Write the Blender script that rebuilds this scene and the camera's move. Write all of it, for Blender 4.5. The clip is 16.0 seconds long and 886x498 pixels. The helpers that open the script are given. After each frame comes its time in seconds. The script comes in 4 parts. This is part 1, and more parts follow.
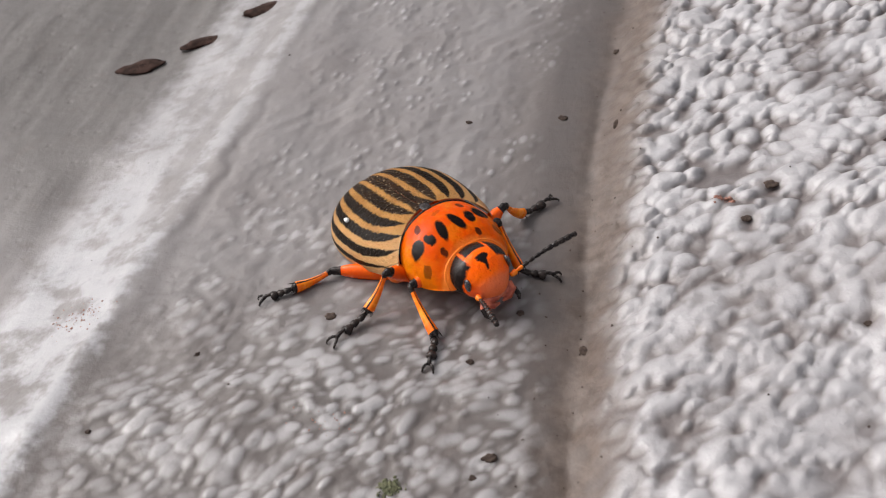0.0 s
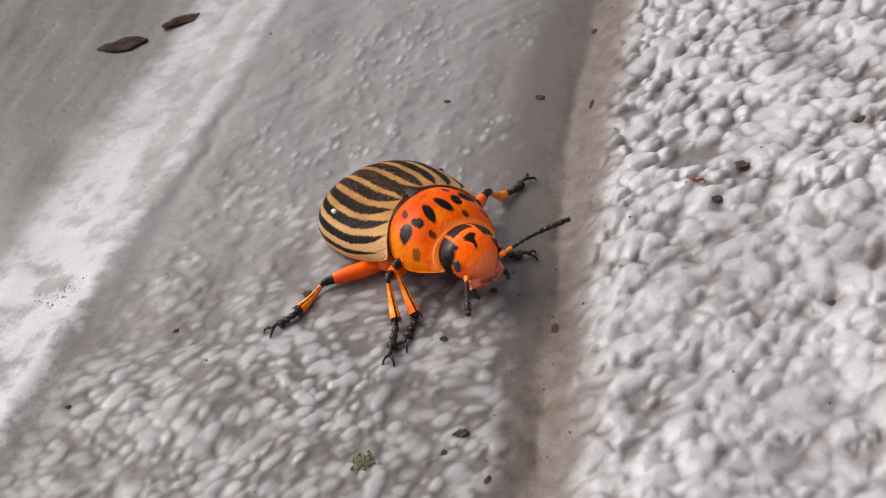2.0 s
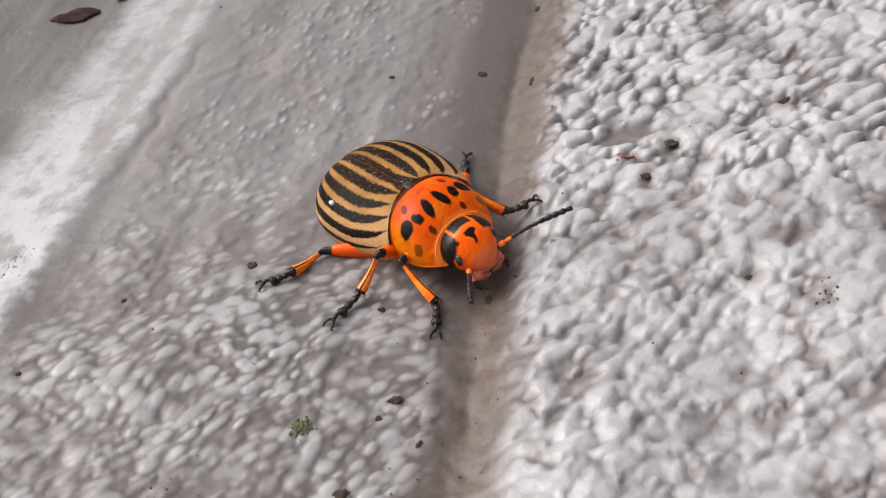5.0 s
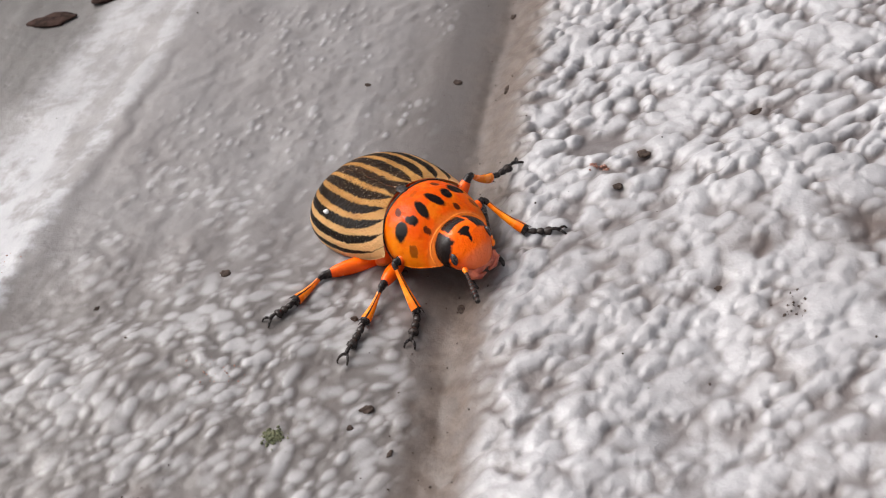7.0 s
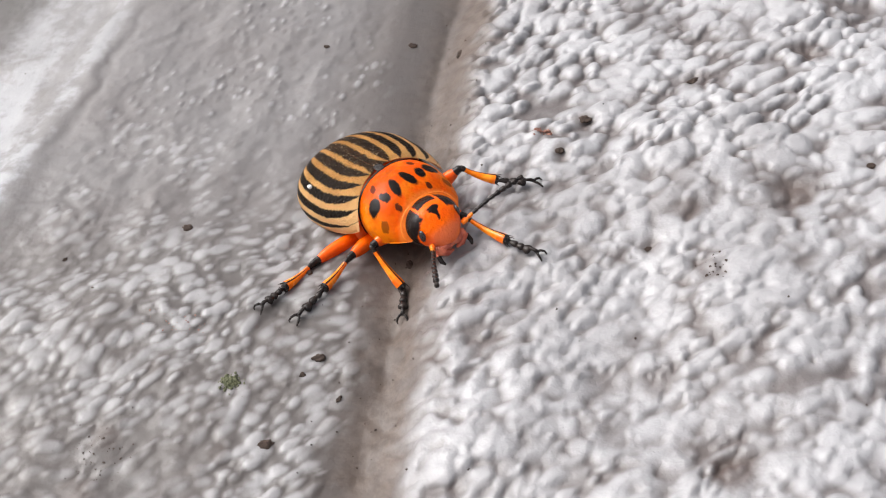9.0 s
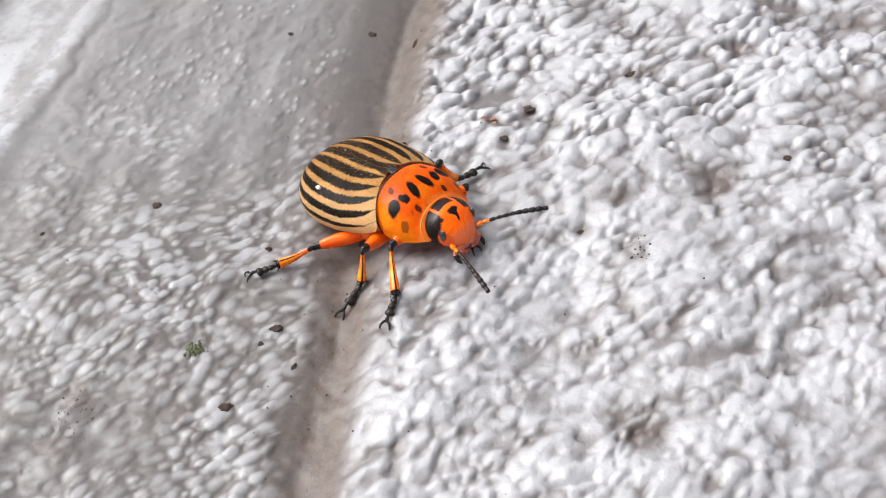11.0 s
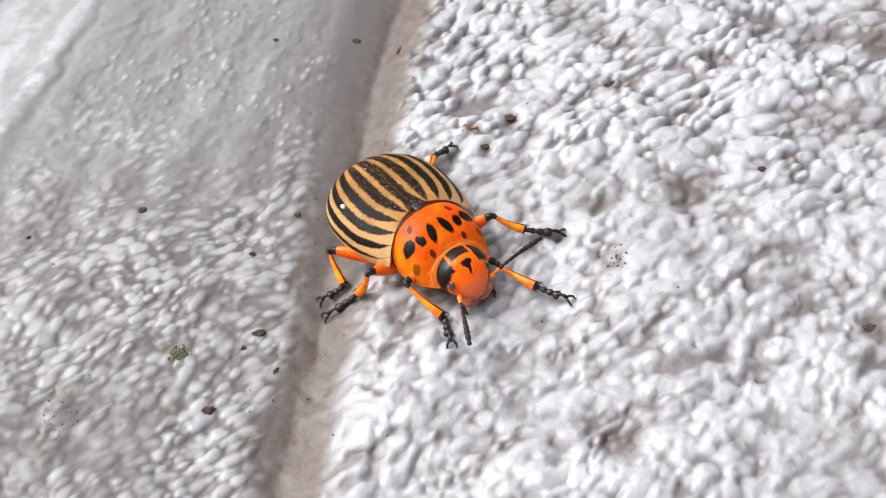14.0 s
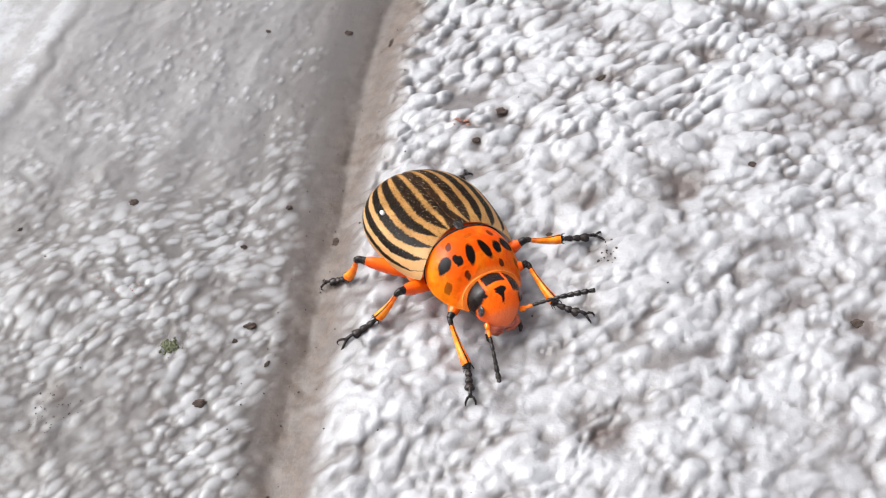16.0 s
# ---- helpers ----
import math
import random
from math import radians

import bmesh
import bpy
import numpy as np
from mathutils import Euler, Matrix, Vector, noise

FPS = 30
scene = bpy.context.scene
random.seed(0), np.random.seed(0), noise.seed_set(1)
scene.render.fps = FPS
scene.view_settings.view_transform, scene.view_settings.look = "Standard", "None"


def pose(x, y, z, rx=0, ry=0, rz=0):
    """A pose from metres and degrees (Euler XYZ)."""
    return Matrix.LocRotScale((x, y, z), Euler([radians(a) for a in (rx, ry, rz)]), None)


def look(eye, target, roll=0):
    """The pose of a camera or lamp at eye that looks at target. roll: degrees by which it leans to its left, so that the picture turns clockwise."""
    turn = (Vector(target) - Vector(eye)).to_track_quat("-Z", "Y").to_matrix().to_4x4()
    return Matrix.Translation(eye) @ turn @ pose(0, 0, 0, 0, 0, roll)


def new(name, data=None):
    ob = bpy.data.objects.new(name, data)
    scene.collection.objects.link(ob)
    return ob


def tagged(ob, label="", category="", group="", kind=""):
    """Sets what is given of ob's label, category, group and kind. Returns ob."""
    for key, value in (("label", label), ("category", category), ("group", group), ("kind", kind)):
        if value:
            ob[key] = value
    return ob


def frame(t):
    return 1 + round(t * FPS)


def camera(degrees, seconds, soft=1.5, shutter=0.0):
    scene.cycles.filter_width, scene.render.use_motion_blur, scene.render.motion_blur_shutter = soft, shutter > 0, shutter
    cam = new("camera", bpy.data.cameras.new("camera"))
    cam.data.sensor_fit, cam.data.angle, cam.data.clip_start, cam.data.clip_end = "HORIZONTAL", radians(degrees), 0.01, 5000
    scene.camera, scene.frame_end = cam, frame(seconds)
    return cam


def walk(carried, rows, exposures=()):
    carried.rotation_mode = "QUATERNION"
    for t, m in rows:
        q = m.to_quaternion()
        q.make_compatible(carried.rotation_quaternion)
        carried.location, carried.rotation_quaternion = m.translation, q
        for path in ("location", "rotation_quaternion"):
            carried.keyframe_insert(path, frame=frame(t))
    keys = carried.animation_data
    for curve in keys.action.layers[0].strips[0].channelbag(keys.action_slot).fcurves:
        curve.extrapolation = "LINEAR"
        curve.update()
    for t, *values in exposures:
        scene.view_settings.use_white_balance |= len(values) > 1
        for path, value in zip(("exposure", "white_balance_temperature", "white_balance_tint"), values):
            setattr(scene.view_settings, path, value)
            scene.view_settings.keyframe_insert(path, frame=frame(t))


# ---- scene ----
MM = 0.001  # all plans below are in millimetres

# seconds, eye (mm), yaw to the left, pitch, roll (degrees)
PATH = [
    (0, -2.15, -35.70, 37.58, 2.21, -42.11, -4.61),
    (0.5, -1.85, -35.91, 37.90, 2.22, -42.66, -4.59),
    (1, -1.78, -35.98, 37.87, 1.76, -42.76, -4.26),
    (1.5, -1.63, -36.17, 38.10, 1.78, -43.34, -4.28),
    (2, -1.32, -36.16, 38.35, 1.83, -43.51, -4.23),
    (2.5, -1.24, -36.15, 38.31, 1.88, -43.50, -4.21),
    (3, -0.97, -36.60, 38.84, 1.47, -44.26, -3.91),
    (3.5, -0.74, -36.79, 38.89, 1.37, -44.52, -3.84),
    (4, -0.22, -36.63, 39.55, 0.59, -44.85, -3.02),
    (4.5, 0.02, -37.31, 39.99, 0.09, -45.45, -2.65),
    (7, 0.73, -37.10, 40.83, -1.30, -45.72, -1.41),
    (7.5, 0.72, -37.36, 40.77, -1.69, -45.49, -1.03),
    (8, 0.95, -37.46, 41.20, -1.67, -46.01, -1.09),
    (8.5, 1.33, -38.00, 42.23, -2.76, -46.95, 0.01),
    (9, 1.76, -38.98, 43.93, -3.40, -48.59, 0.93),
    (9.5, 2.19, -39.94, 45.51, -4.75, -48.67, 2.36),
    (10, 2.89, -41.06, 46.61, -4.52, -49.40, 2.25),
    (12.5, 3.50, -41.63, 49.64, -5.98, -50.75, 4.13),
    (13, 3.81, -41.62, 49.83, -5.95, -50.83, 4.19),
    (13.5, 3.35, -41.64, 49.54, -6.28, -50.54, 4.43),
    (14, 3.55, -41.67, 49.58, -5.99, -50.74, 4.13),
    (14.5, 3.66, -41.64, 49.78, -5.93, -50.87, 4.17),
    (15, 3.59, -41.54, 49.46, -5.90, -50.78, 4.13),
    (15.5, 3.71, -41.42, 49.63, -5.88, -51.03, 4.14),
    (16, 3.65, -41.41, 50.04, -6.63, -51.47, 4.86),
]
cam = camera(42.0, 16.0, soft=1.1)
cam.data.dof.use_dof = True
cam.data.dof.focus_distance = 0.058
cam.data.dof.aperture_fstop = 150


def sight(x, y, z, yaw, pitch, roll):
    a, b = radians(yaw), radians(pitch)
    ahead = Vector((-math.sin(a) * math.cos(b), math.cos(a) * math.cos(b), math.sin(b)))
    eye = Vector((x, y, z)) * MM
    return look(eye, eye + ahead * 0.05, roll)


walk(cam, [(t, sight(*p)) for t, *p in PATH],
     exposures=[(0.0, -0.48, 6640, 12), (4.5, -0.44, 6640, 12), (9.0, -0.24, 6500, 10), (12.5, 0.0, 6300, 8), (16.0, 0.0, 6300, 8)])

# ---- light: bright hazy daylight from the side where the joints open ----
SUN_TO = Vector((-0.64, 0.22, 0.70)).normalized()
world = bpy.data.worlds.new("sky")
scene.world = world
world.use_nodes = True
wn = world.node_tree
sky = wn.nodes.new("ShaderNodeTexSky")
sky.sky_type = "NISHITA"
sky.sun_disc = False
sky.sun_elevation = math.asin(SUN_TO.z)
sky.sun_rotation = math.atan2(SUN_TO.x, SUN_TO.y)
sky.air_density = 0.4
sky.dust_density = 6.0
sky.ozone_density = 0.0
haze = wn.nodes.new("ShaderNodeHueSaturation")
haze.inputs["Saturation"].default_value = 0.3
wn.links.new(sky.outputs[0], haze.inputs["Color"])
wn.links.new(haze.outputs[0], wn.nodes["Background"].inputs[0])
wn.nodes["Background"].inputs[1].default_value = 0.31
sun = new("sun", bpy.data.lights.new("sun", "SUN"))
sun.data.energy = 1.3
sun.data.angle = radians(55)
sun.data.color = (0.95, 0.98, 1.0)
sun.matrix_basis = look(SUN_TO, (0, 0, 0))


# ---- materials ----
class Nodes:
    """Short hand for building a material's node tree."""

    def __init__(self, name):
        self.mat = bpy.data.materials.new(name)
        self.mat.use_nodes = True
        self.tree = self.mat.node_tree
        self.bsdf = self.tree.nodes["Principled BSDF"]

    def add(self, kind, *ins, operation="", clamp=False, smooth=False, colour=False, uv_map=""):
        n = self.tree.nodes.new("ShaderNode" + kind)
        if operation:
            n.operation = operation
        if clamp:
            n.use_clamp = True
        if smooth:
            n.interpolation_type = "SMOOTHSTEP"
        if colour:
            n.data_type = "RGBA"
        if uv_map:
            n.uv_map = uv_map
        for i, v in enumerate(ins):
            self.put(n.inputs[i], v)
        return n

    def put(self, socket, v):
        if v is None:
            return
        if isinstance(v, bpy.types.NodeSocket):
            self.tree.links.new(v, socket)
        else:
            socket.default_value = v

    def math(self, op, a, b=None, c=None, clamp=False):
        return self.add("Math", a, b, c, operation=op, clamp=clamp).outputs[0]

    def ramp(self, x, lo, hi, a=0.0, b=1.0):
        n = self.add("MapRange", x, lo, hi, a, b, smooth=True)
        return n.outputs[0]

    def mix(self, f, a, b):
        n = self.add("Mix", colour=True)
        self.put(n.inputs[0], f)
        self.put(n.inputs[6], a if isinstance(a, bpy.types.NodeSocket) else (*a, 1))
        self.put(n.inputs[7], b if isinstance(b, bpy.types.NodeSocket) else (*b, 1))
        return n.outputs[2]

    def coords(self):
        """Object coordinates in millimetres."""
        tc = self.add("TexCoord")
        return self.add("VectorMath", tc.outputs["Object"], (1000, 1000, 1000), operation="MULTIPLY").outputs[0]

    def noise(self, vec, scale, detail=3.0, rough=0.55):
        n = self.add("TexNoise")
        self.put(n.inputs["Vector"], vec)
        self.put(n.inputs["Scale"], scale)
        self.put(n.inputs["Detail"], detail)
        self.put(n.inputs["Roughness"], rough)
        return n.outputs[0]

    def bump(self, height, mm, strength=1.0):
        n = self.add("Bump")
        n.inputs["Strength"].default_value = strength
        n.inputs["Distance"].default_value = mm * MM
        self.put(n.inputs["Height"], height)
        return n.outputs[0]

    def done(self, color=None, rough=None, normal=None, **more):
        if color is not None:
            self.put(self.bsdf.inputs["Base Color"], color if isinstance(color, bpy.types.NodeSocket) else (*color, 1))
        self.put(self.bsdf.inputs["Roughness"], rough)
        self.put(self.bsdf.inputs["Normal"], normal)
        for key, value in more.items():
            self.put(self.bsdf.inputs[key.replace("_", " ")], value)
        return self.mat


STAINS = ((12.0, 6.8, 0.9, 0.7), (9.8, 6.1, 0.8, 0.6), (10.5, 4.5, 0.8, 0.6), (18.2, 8.9, 1.2, 0.6), (13.8, -2.8, 0.9, 0.45), (28.0, -10.3, 1.2, 0.8),
          (16.3, -4.9, 1.1, 0.5), (21.3, -0.5, 1.3, 0.65), (12.7, -11.0, 0.9, 0.45), (15.1, -15.6, 1.4, 0.75), (16.1, -0.9, 1.0, 0.6), (34.4, 10.3, 1.6, 0.8), (-11.5, -10.7, 1.0, 0.55), (-12.2, -13.5, 1.2, 0.5), (-6.4, -11.8, 0.7, 0.5), (10.8, -2.6, 0.7, 0.4), (24.9, 9.7, 1.2, 0.6), (31.5, 11.5, 1.6, 0.6),
          (-9.6, -7.1, 0.6, 0.35), (-9.0, 1.6, 0.45, 0.3), (-21.0, 3.0, 1.3, 0.25), (-6.1, -8.1, 0.7, 0.3))


def paint_material():
    """White masonry paint, a little dirty, dirtier in the joint."""
    n = Nodes("white_paint")
    p = n.coords()
    xyz = n.add("SeparateXYZ", p)
    x, y = xyz.outputs[0], xyz.outputs[1]
    y2 = n.math("MULTIPLY", y, y)
    gx = n.math("ADD", n.math("MULTIPLY_ADD", y, 0.19, 1.9), n.math("MULTIPLY", y2, 0.0015))
    d = n.math("ADD", n.math("SUBTRACT", x, gx), n.math("MULTIPLY_ADD", n.noise(p, 0.5), 2.4, -1.2))
    joint = n.math("MULTIPLY", n.ramp(d, -3.0, 0.6), n.ramp(d, 3.4, 1.2))
    flatp = n.add("VectorMath", p, (1, 1, 0), operation="MULTIPLY").outputs[0]
    big = n.noise(p, 0.16, 4.0)
    mid = n.noise(p, 0.9, 5.0, 0.6)
    fine = n.noise(p, 6.0, 4.0, 0.65)
    # left-hand face given a darker colour for the less light it catches
    face = n.ramp(d, -1.0, 3.0)
    # grain tops tinted as lit, hollows shaded in colour as well as grimy
    wiped_lit = n.add("Attribute")
    wiped_lit.attribute_name = "clean_lit"
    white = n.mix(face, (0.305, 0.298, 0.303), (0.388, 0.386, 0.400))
    grime_shade = n.mix(face, (0.090, 0.078, 0.074), (0.116, 0.102, 0.101))
    grime_shade = n.mix(n.ramp(big, 0.35, 0.7), grime_shade, n.mix(face, (0.098, 0.083, 0.078), (0.105, 0.088, 0.084)))
    col = n.mix(n.math("MULTIPLY", wiped_lit.outputs["Fac"], n.ramp(big, 0.9, 0.3, 0.55, 0.95)), grime_shade, white)
    # old stains with soft edges: place, half size, strength
    for sx, sy, r, k in STAINS:
        away = n.add("VectorMath", flatp, (sx, sy, 0.0), operation="DISTANCE").outputs["Value"]
        away = n.math("ADD", away, n.math("MULTIPLY_ADD", mid, 1.2 * r, -0.6 * r))
        col = n.mix(n.ramp(away, r, 0.25 * r, 0.0, k), col, (0.070, 0.046, 0.037))
    # light painted on the lip, in broken patches with a grey streak
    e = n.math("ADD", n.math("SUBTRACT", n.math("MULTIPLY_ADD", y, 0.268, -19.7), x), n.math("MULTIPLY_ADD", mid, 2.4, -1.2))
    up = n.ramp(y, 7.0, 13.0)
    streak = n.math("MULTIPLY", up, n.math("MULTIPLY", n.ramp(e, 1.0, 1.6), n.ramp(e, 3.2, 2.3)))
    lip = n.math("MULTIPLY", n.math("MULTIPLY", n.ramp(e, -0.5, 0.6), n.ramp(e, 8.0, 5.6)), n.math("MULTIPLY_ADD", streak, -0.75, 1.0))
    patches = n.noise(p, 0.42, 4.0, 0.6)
    # darker colour on the slope beyond the lip, stronger higher up
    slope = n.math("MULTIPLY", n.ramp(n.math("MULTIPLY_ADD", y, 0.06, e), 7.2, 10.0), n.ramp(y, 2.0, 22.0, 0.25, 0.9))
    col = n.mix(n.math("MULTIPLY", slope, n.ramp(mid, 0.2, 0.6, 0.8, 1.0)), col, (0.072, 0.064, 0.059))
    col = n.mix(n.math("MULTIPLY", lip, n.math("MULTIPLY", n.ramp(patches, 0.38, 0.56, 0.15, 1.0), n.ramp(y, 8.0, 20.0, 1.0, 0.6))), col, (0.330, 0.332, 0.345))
    col = n.mix(n.math("MULTIPLY", n.ramp(mid, 0.54, 0.74), 0.35), col, (0.101, 0.081, 0.072))
    soil = n.mix(n.ramp(n.noise(p, 1.5, 5.0, 0.65), 0.35, 0.65), (0.118, 0.088, 0.071), (0.066, 0.045, 0.033))
    col = n.mix(n.math("MULTIPLY", joint, n.math("MULTIPLY", n.ramp(d, -1.0, 1.0, 0.6, 0.9), n.ramp(mid, 0.35, 0.6, 0.75, 1.0))), col, soil)
    col = n.mix(n.math("MULTIPLY", n.ramp(fine, 0.70, 0.80), 0.55), col, (0.101, 0.084, 0.076))
    rough = n.math("MULTIPLY_ADD", n.noise(p, 2.0), 0.25, 0.38)
    crust = n.math("MULTIPLY", n.noise(p, 2.6, 3.0, 0.6), n.ramp(d, 0.6, 2.6, 0.3, 1.4))
    grain = n.math("ADD", crust, n.math("ADD", n.math("MULTIPLY", fine, 0.6), n.math("MULTIPLY", n.noise(p, 18.0, 2.0), 0.25)))
    return n.done(col, rough, n.bump(grain, 0.05, 0.9), Specular_IOR_Level=0.45, Coat_Weight=n.math("MULTIPLY", n.ramp(joint, 0.2, 0.9, 1.0, 0.1), n.ramp(d, -2.0, 2.0, 0.50, 0.36)), Coat_Roughness=n.ramp(d, -2.0, 2.0, 0.20, 0.28))


# lateral place, half width, front end, rear end of each dark stripe (shares of the wing case)
STRIPES = ((0.0, 0.052, -0.2, 1.1), (0.150, 0.046, 0.0, 0.97), (0.305, 0.046, 0.02, 0.97), (0.465, 0.047, 0.0, 0.97),
           (0.640, 0.048, 0.02, 0.96), (0.815, 0.036, 0.08, 0.95))


def elytra_material():
    n = Nodes("striped_wing_case")
    p = n.coords()
    uv = n.add("SeparateXYZ", n.add("UVMap", uv_map="shell").outputs[0])
    wob = n.math("ADD", n.math("MULTIPLY_ADD", n.noise(p, 2.4, 4.0, 0.6), 0.026, -0.021), n.math("MULTIPLY_ADD", n.noise(p, 7.0, 2.0), 0.040, -0.012))
    u = n.math("ADD", uv.outputs[0], wob)
    v = n.math("ADD", uv.outputs[1], n.math("MULTIPLY", wob, 0.6))
    dark = None
    for c, hw, a0, a1 in STRIPES:
        ends = n.math("MULTIPLY", n.ramp(v, a0, a0 + 0.22), n.ramp(v, a1 + 0.02, a1 - 0.10))
        width = n.math("MULTIPLY", n.math("POWER", ends, 0.5), hw)
        off = n.math("ABSOLUTE", n.math("SUBTRACT", u, c))
        m = n.ramp(n.math("SUBTRACT", width, off), -0.014, 0.008)
        dark = m if dark is None else n.math("MAXIMUM", dark, m)
    # dark wedge where the cases meet behind the neck shield
    wedge = n.math("SUBTRACT", n.math("MULTIPLY_ADD", v, -0.45, 0.13), u)
    dark = n.math("MAXIMUM", dark, n.ramp(wedge, -0.01, 0.02))
    tone = n.noise(p, 0.7, 3.0)
    cream = n.mix(n.ramp(tone, 0.3, 0.7), (0.50, 0.25, 0.072), (0.66, 0.36, 0.115))
    low = n.ramp(uv.outputs[0], 0.30, 0.72)
    cream = n.mix(n.math("MULTIPLY", low, 0.7), cream, (0.88, 0.58, 0.28))
    black = n.mix(n.noise(p, 2.5), (0.004, 0.003, 0.002), (0.020, 0.010, 0.005))
    black = n.mix(n.math("MULTIPLY", n.ramp(uv.outputs[0], 0.42, 0.02), n.ramp(n.noise(p, 1.6, 3.0), 0.3, 0.7, 0.2, 0.9)), black, (0.055, 0.024, 0.010))
    dust = n.math("MULTIPLY", n.ramp(n.noise(p, 11.0, 2.0), 0.71, 0.74), 0.8)
    specks = n.math("MULTIPLY", n.ramp(n.noise(p, 10.0, 1.0), 0.66, 0.70), n.ramp(uv.outputs[0], 0.34, 0.04, 0.0, 0.9))
    col = n.mix(dark, cream, black)
    col = n.mix(n.math("MULTIPLY", dust, dark), col, (0.75, 0.60, 0.42))
    col = n.mix(n.math("MULTIPLY", specks, dark), col, (0.80, 0.64, 0.42))
    pits = n.noise(p, 7.0, 2.0)
    return n.done(col, n.math("MULTIPLY_ADD", n.noise(p, 3.0), 0.2, 0.24), n.bump(pits, 0.11, 1.0), Specular_IOR_Level=0.05, Coat_Weight=0.18, Coat_Roughness=0.04)


# spots of the neck shield: x forward, y to the side, half length, half width, turn (degrees), blackness
SPOTS = ((1.98, 1.75, 0.37, 0.34, 35, 1.0), (2.86, 2.0, 0.2, 0.2, 0, 0.55), (2.18, 1.14, 0.34, 0.22, -20, 1.0), (2.16, 0.42, 0.54, 0.23, 14, 1.0),
         (2.95, 0.98, 0.19, 0.16, 0, 0.85), (1.32, 1.2, 0.25, 0.15, 20, 0.8), (1.2, 0.1, 0.11, 0.18, 0, 0.25))


def shield_material():
    n = Nodes("spotted_orange_shell")
    p = n.coords()
    xyz = n.add("SeparateXYZ", p)
    wob = n.math("MULTIPLY_ADD", n.noise(p, 2.6, 3.0, 0.6), 0.30, -0.15)
    x = n.math("ADD", xyz.outputs[0], wob)
    y = n.math("ADD", n.math("ABSOLUTE", xyz.outputs[1]), n.math("MULTIPLY", wob, 0.7))
    dark = None
    for cx, cy, a, b, turn, k in SPOTS:
        c, s = math.cos(radians(turn)), math.sin(radians(turn))
        dx, dy = n.math("SUBTRACT", x, cx), n.math("SUBTRACT", y, cy)
        e = n.math("ADD", n.math("MULTIPLY", dx, c / a), n.math("MULTIPLY", dy, s / a))
        f = n.math("ADD", n.math("MULTIPLY", dx, -s / b), n.math("MULTIPLY", dy, c / b))
        r = n.math("SQRT", n.math("ADD", n.math("MULTIPLY", e, e), n.math("MULTIPLY", f, f)))
        m = n.ramp(r, 1.12, 0.82, 0.0, k)
        dark = m if dark is None else n.math("MAXIMUM", dark, m)
    side = n.ramp(n.math("ABSOLUTE", xyz.outputs[1]), 1.3, 2.6)
    col = n.mix(n.noise(p, 1.2, 4.0), (0.98, 0.092, 0.000), (0.98, 0.175, 0.001))
    col = n.mix(n.math("MULTIPLY", side, 0.75), col, (0.98, 0.36, 0.007))
    gold = n.math("MULTIPLY", n.ramp(n.noise(p, 0.9, 3.0), 0.46, 0.68), 0.35)
    rust = n.math("MULTIPLY", n.ramp(n.noise(p, 1.7, 4.0, 0.6), 0.50, 0.72), 0.35)
    col = n.mix(gold, col, (0.98, 0.43, 0.012))
    col = n.mix(rust, col, (0.72, 0.062, 0.001))
    edge = n.math("SUBTRACT", xyz.outputs[0], n.math("MULTIPLY_ADD", n.math("MULTIPLY", xyz.outputs[1], xyz.outputs[1]), 0.17, 3.18))
    col = n.mix(n.math("MULTIPLY", n.ramp(edge, -0.34, -0.06), 0.35), col, (0.97, 0.46, 0.09))
    col = n.mix(dark, col, (0.010, 0.006, 0.005))
    return n.done(col, n.math("MULTIPLY_ADD", n.noise(p, 4.0), 0.25, 0.20), n.bump(n.math("ADD", n.noise(p, 5.0, 3.0), n.math("MULTIPLY", n.noise(p, 1.3, 2.0), 2.5)), 0.08, 0.7),
                  Specular_IOR_Level=0.05, Coat_Weight=0.34, Coat_Roughness=0.04)


def head_material():
    n = Nodes("orange_head_with_black_marks")
    p = n.coords()
    xyz = n.add("SeparateXYZ", p)
    wob = n.math("MULTIPLY_ADD", n.noise(p, 2.4, 3.0), 0.36, -0.18)
    x, z = n.math("ADD", xyz.outputs[0], wob), xyz.outputs[2]
    y = n.math("ADD", n.math("ABSOLUTE", xyz.outputs[1]), wob)
    # mark between the eyes: a wedge that narrows towards the mouth
    wedge = n.math("SUBTRACT", n.math("MULTIPLY_ADD", x, -0.62, 0.58), y)
    brow = n.math("MULTIPLY", n.ramp(wedge, -0.04, 0.05), n.math("MULTIPLY", n.ramp(x, 0.36, 0.44), n.ramp(z, 0.1, 0.25)))
    # blotches along the rim of the shield, one on top and one behind each eye
    top = n.math("MULTIPLY", n.ramp(x, 0.12, 0.0), n.ramp(y, 0.60, 0.48))
    flank = n.math("MULTIPLY", n.ramp(x, 0.62, 0.50), n.ramp(y, 0.60, 0.72))
    band = n.math("MAXIMUM", top, flank)
    dark = n.math("MAXIMUM", brow, band)
    col = n.mix(n.noise(p, 1.5, 4.0), (0.97, 0.090, 0.001), (0.98, 0.16, 0.002))
    pale = n.ramp(n.math("ADD", x, n.math("MULTIPLY", z, -0.6)), 0.80, 1.35)
    col = n.mix(n.math("MULTIPLY", pale, 0.6), col, (0.72, 0.19, 0.085))
    col = n.mix(dark, col, (0.010, 0.006, 0.005))
    return n.done(col, 0.30, n.bump(n.noise(p, 5.0, 3.0), 0.09, 0.8), Specular_IOR_Level=0.05, Coat_Weight=0.28, Coat_Roughness=0.08)


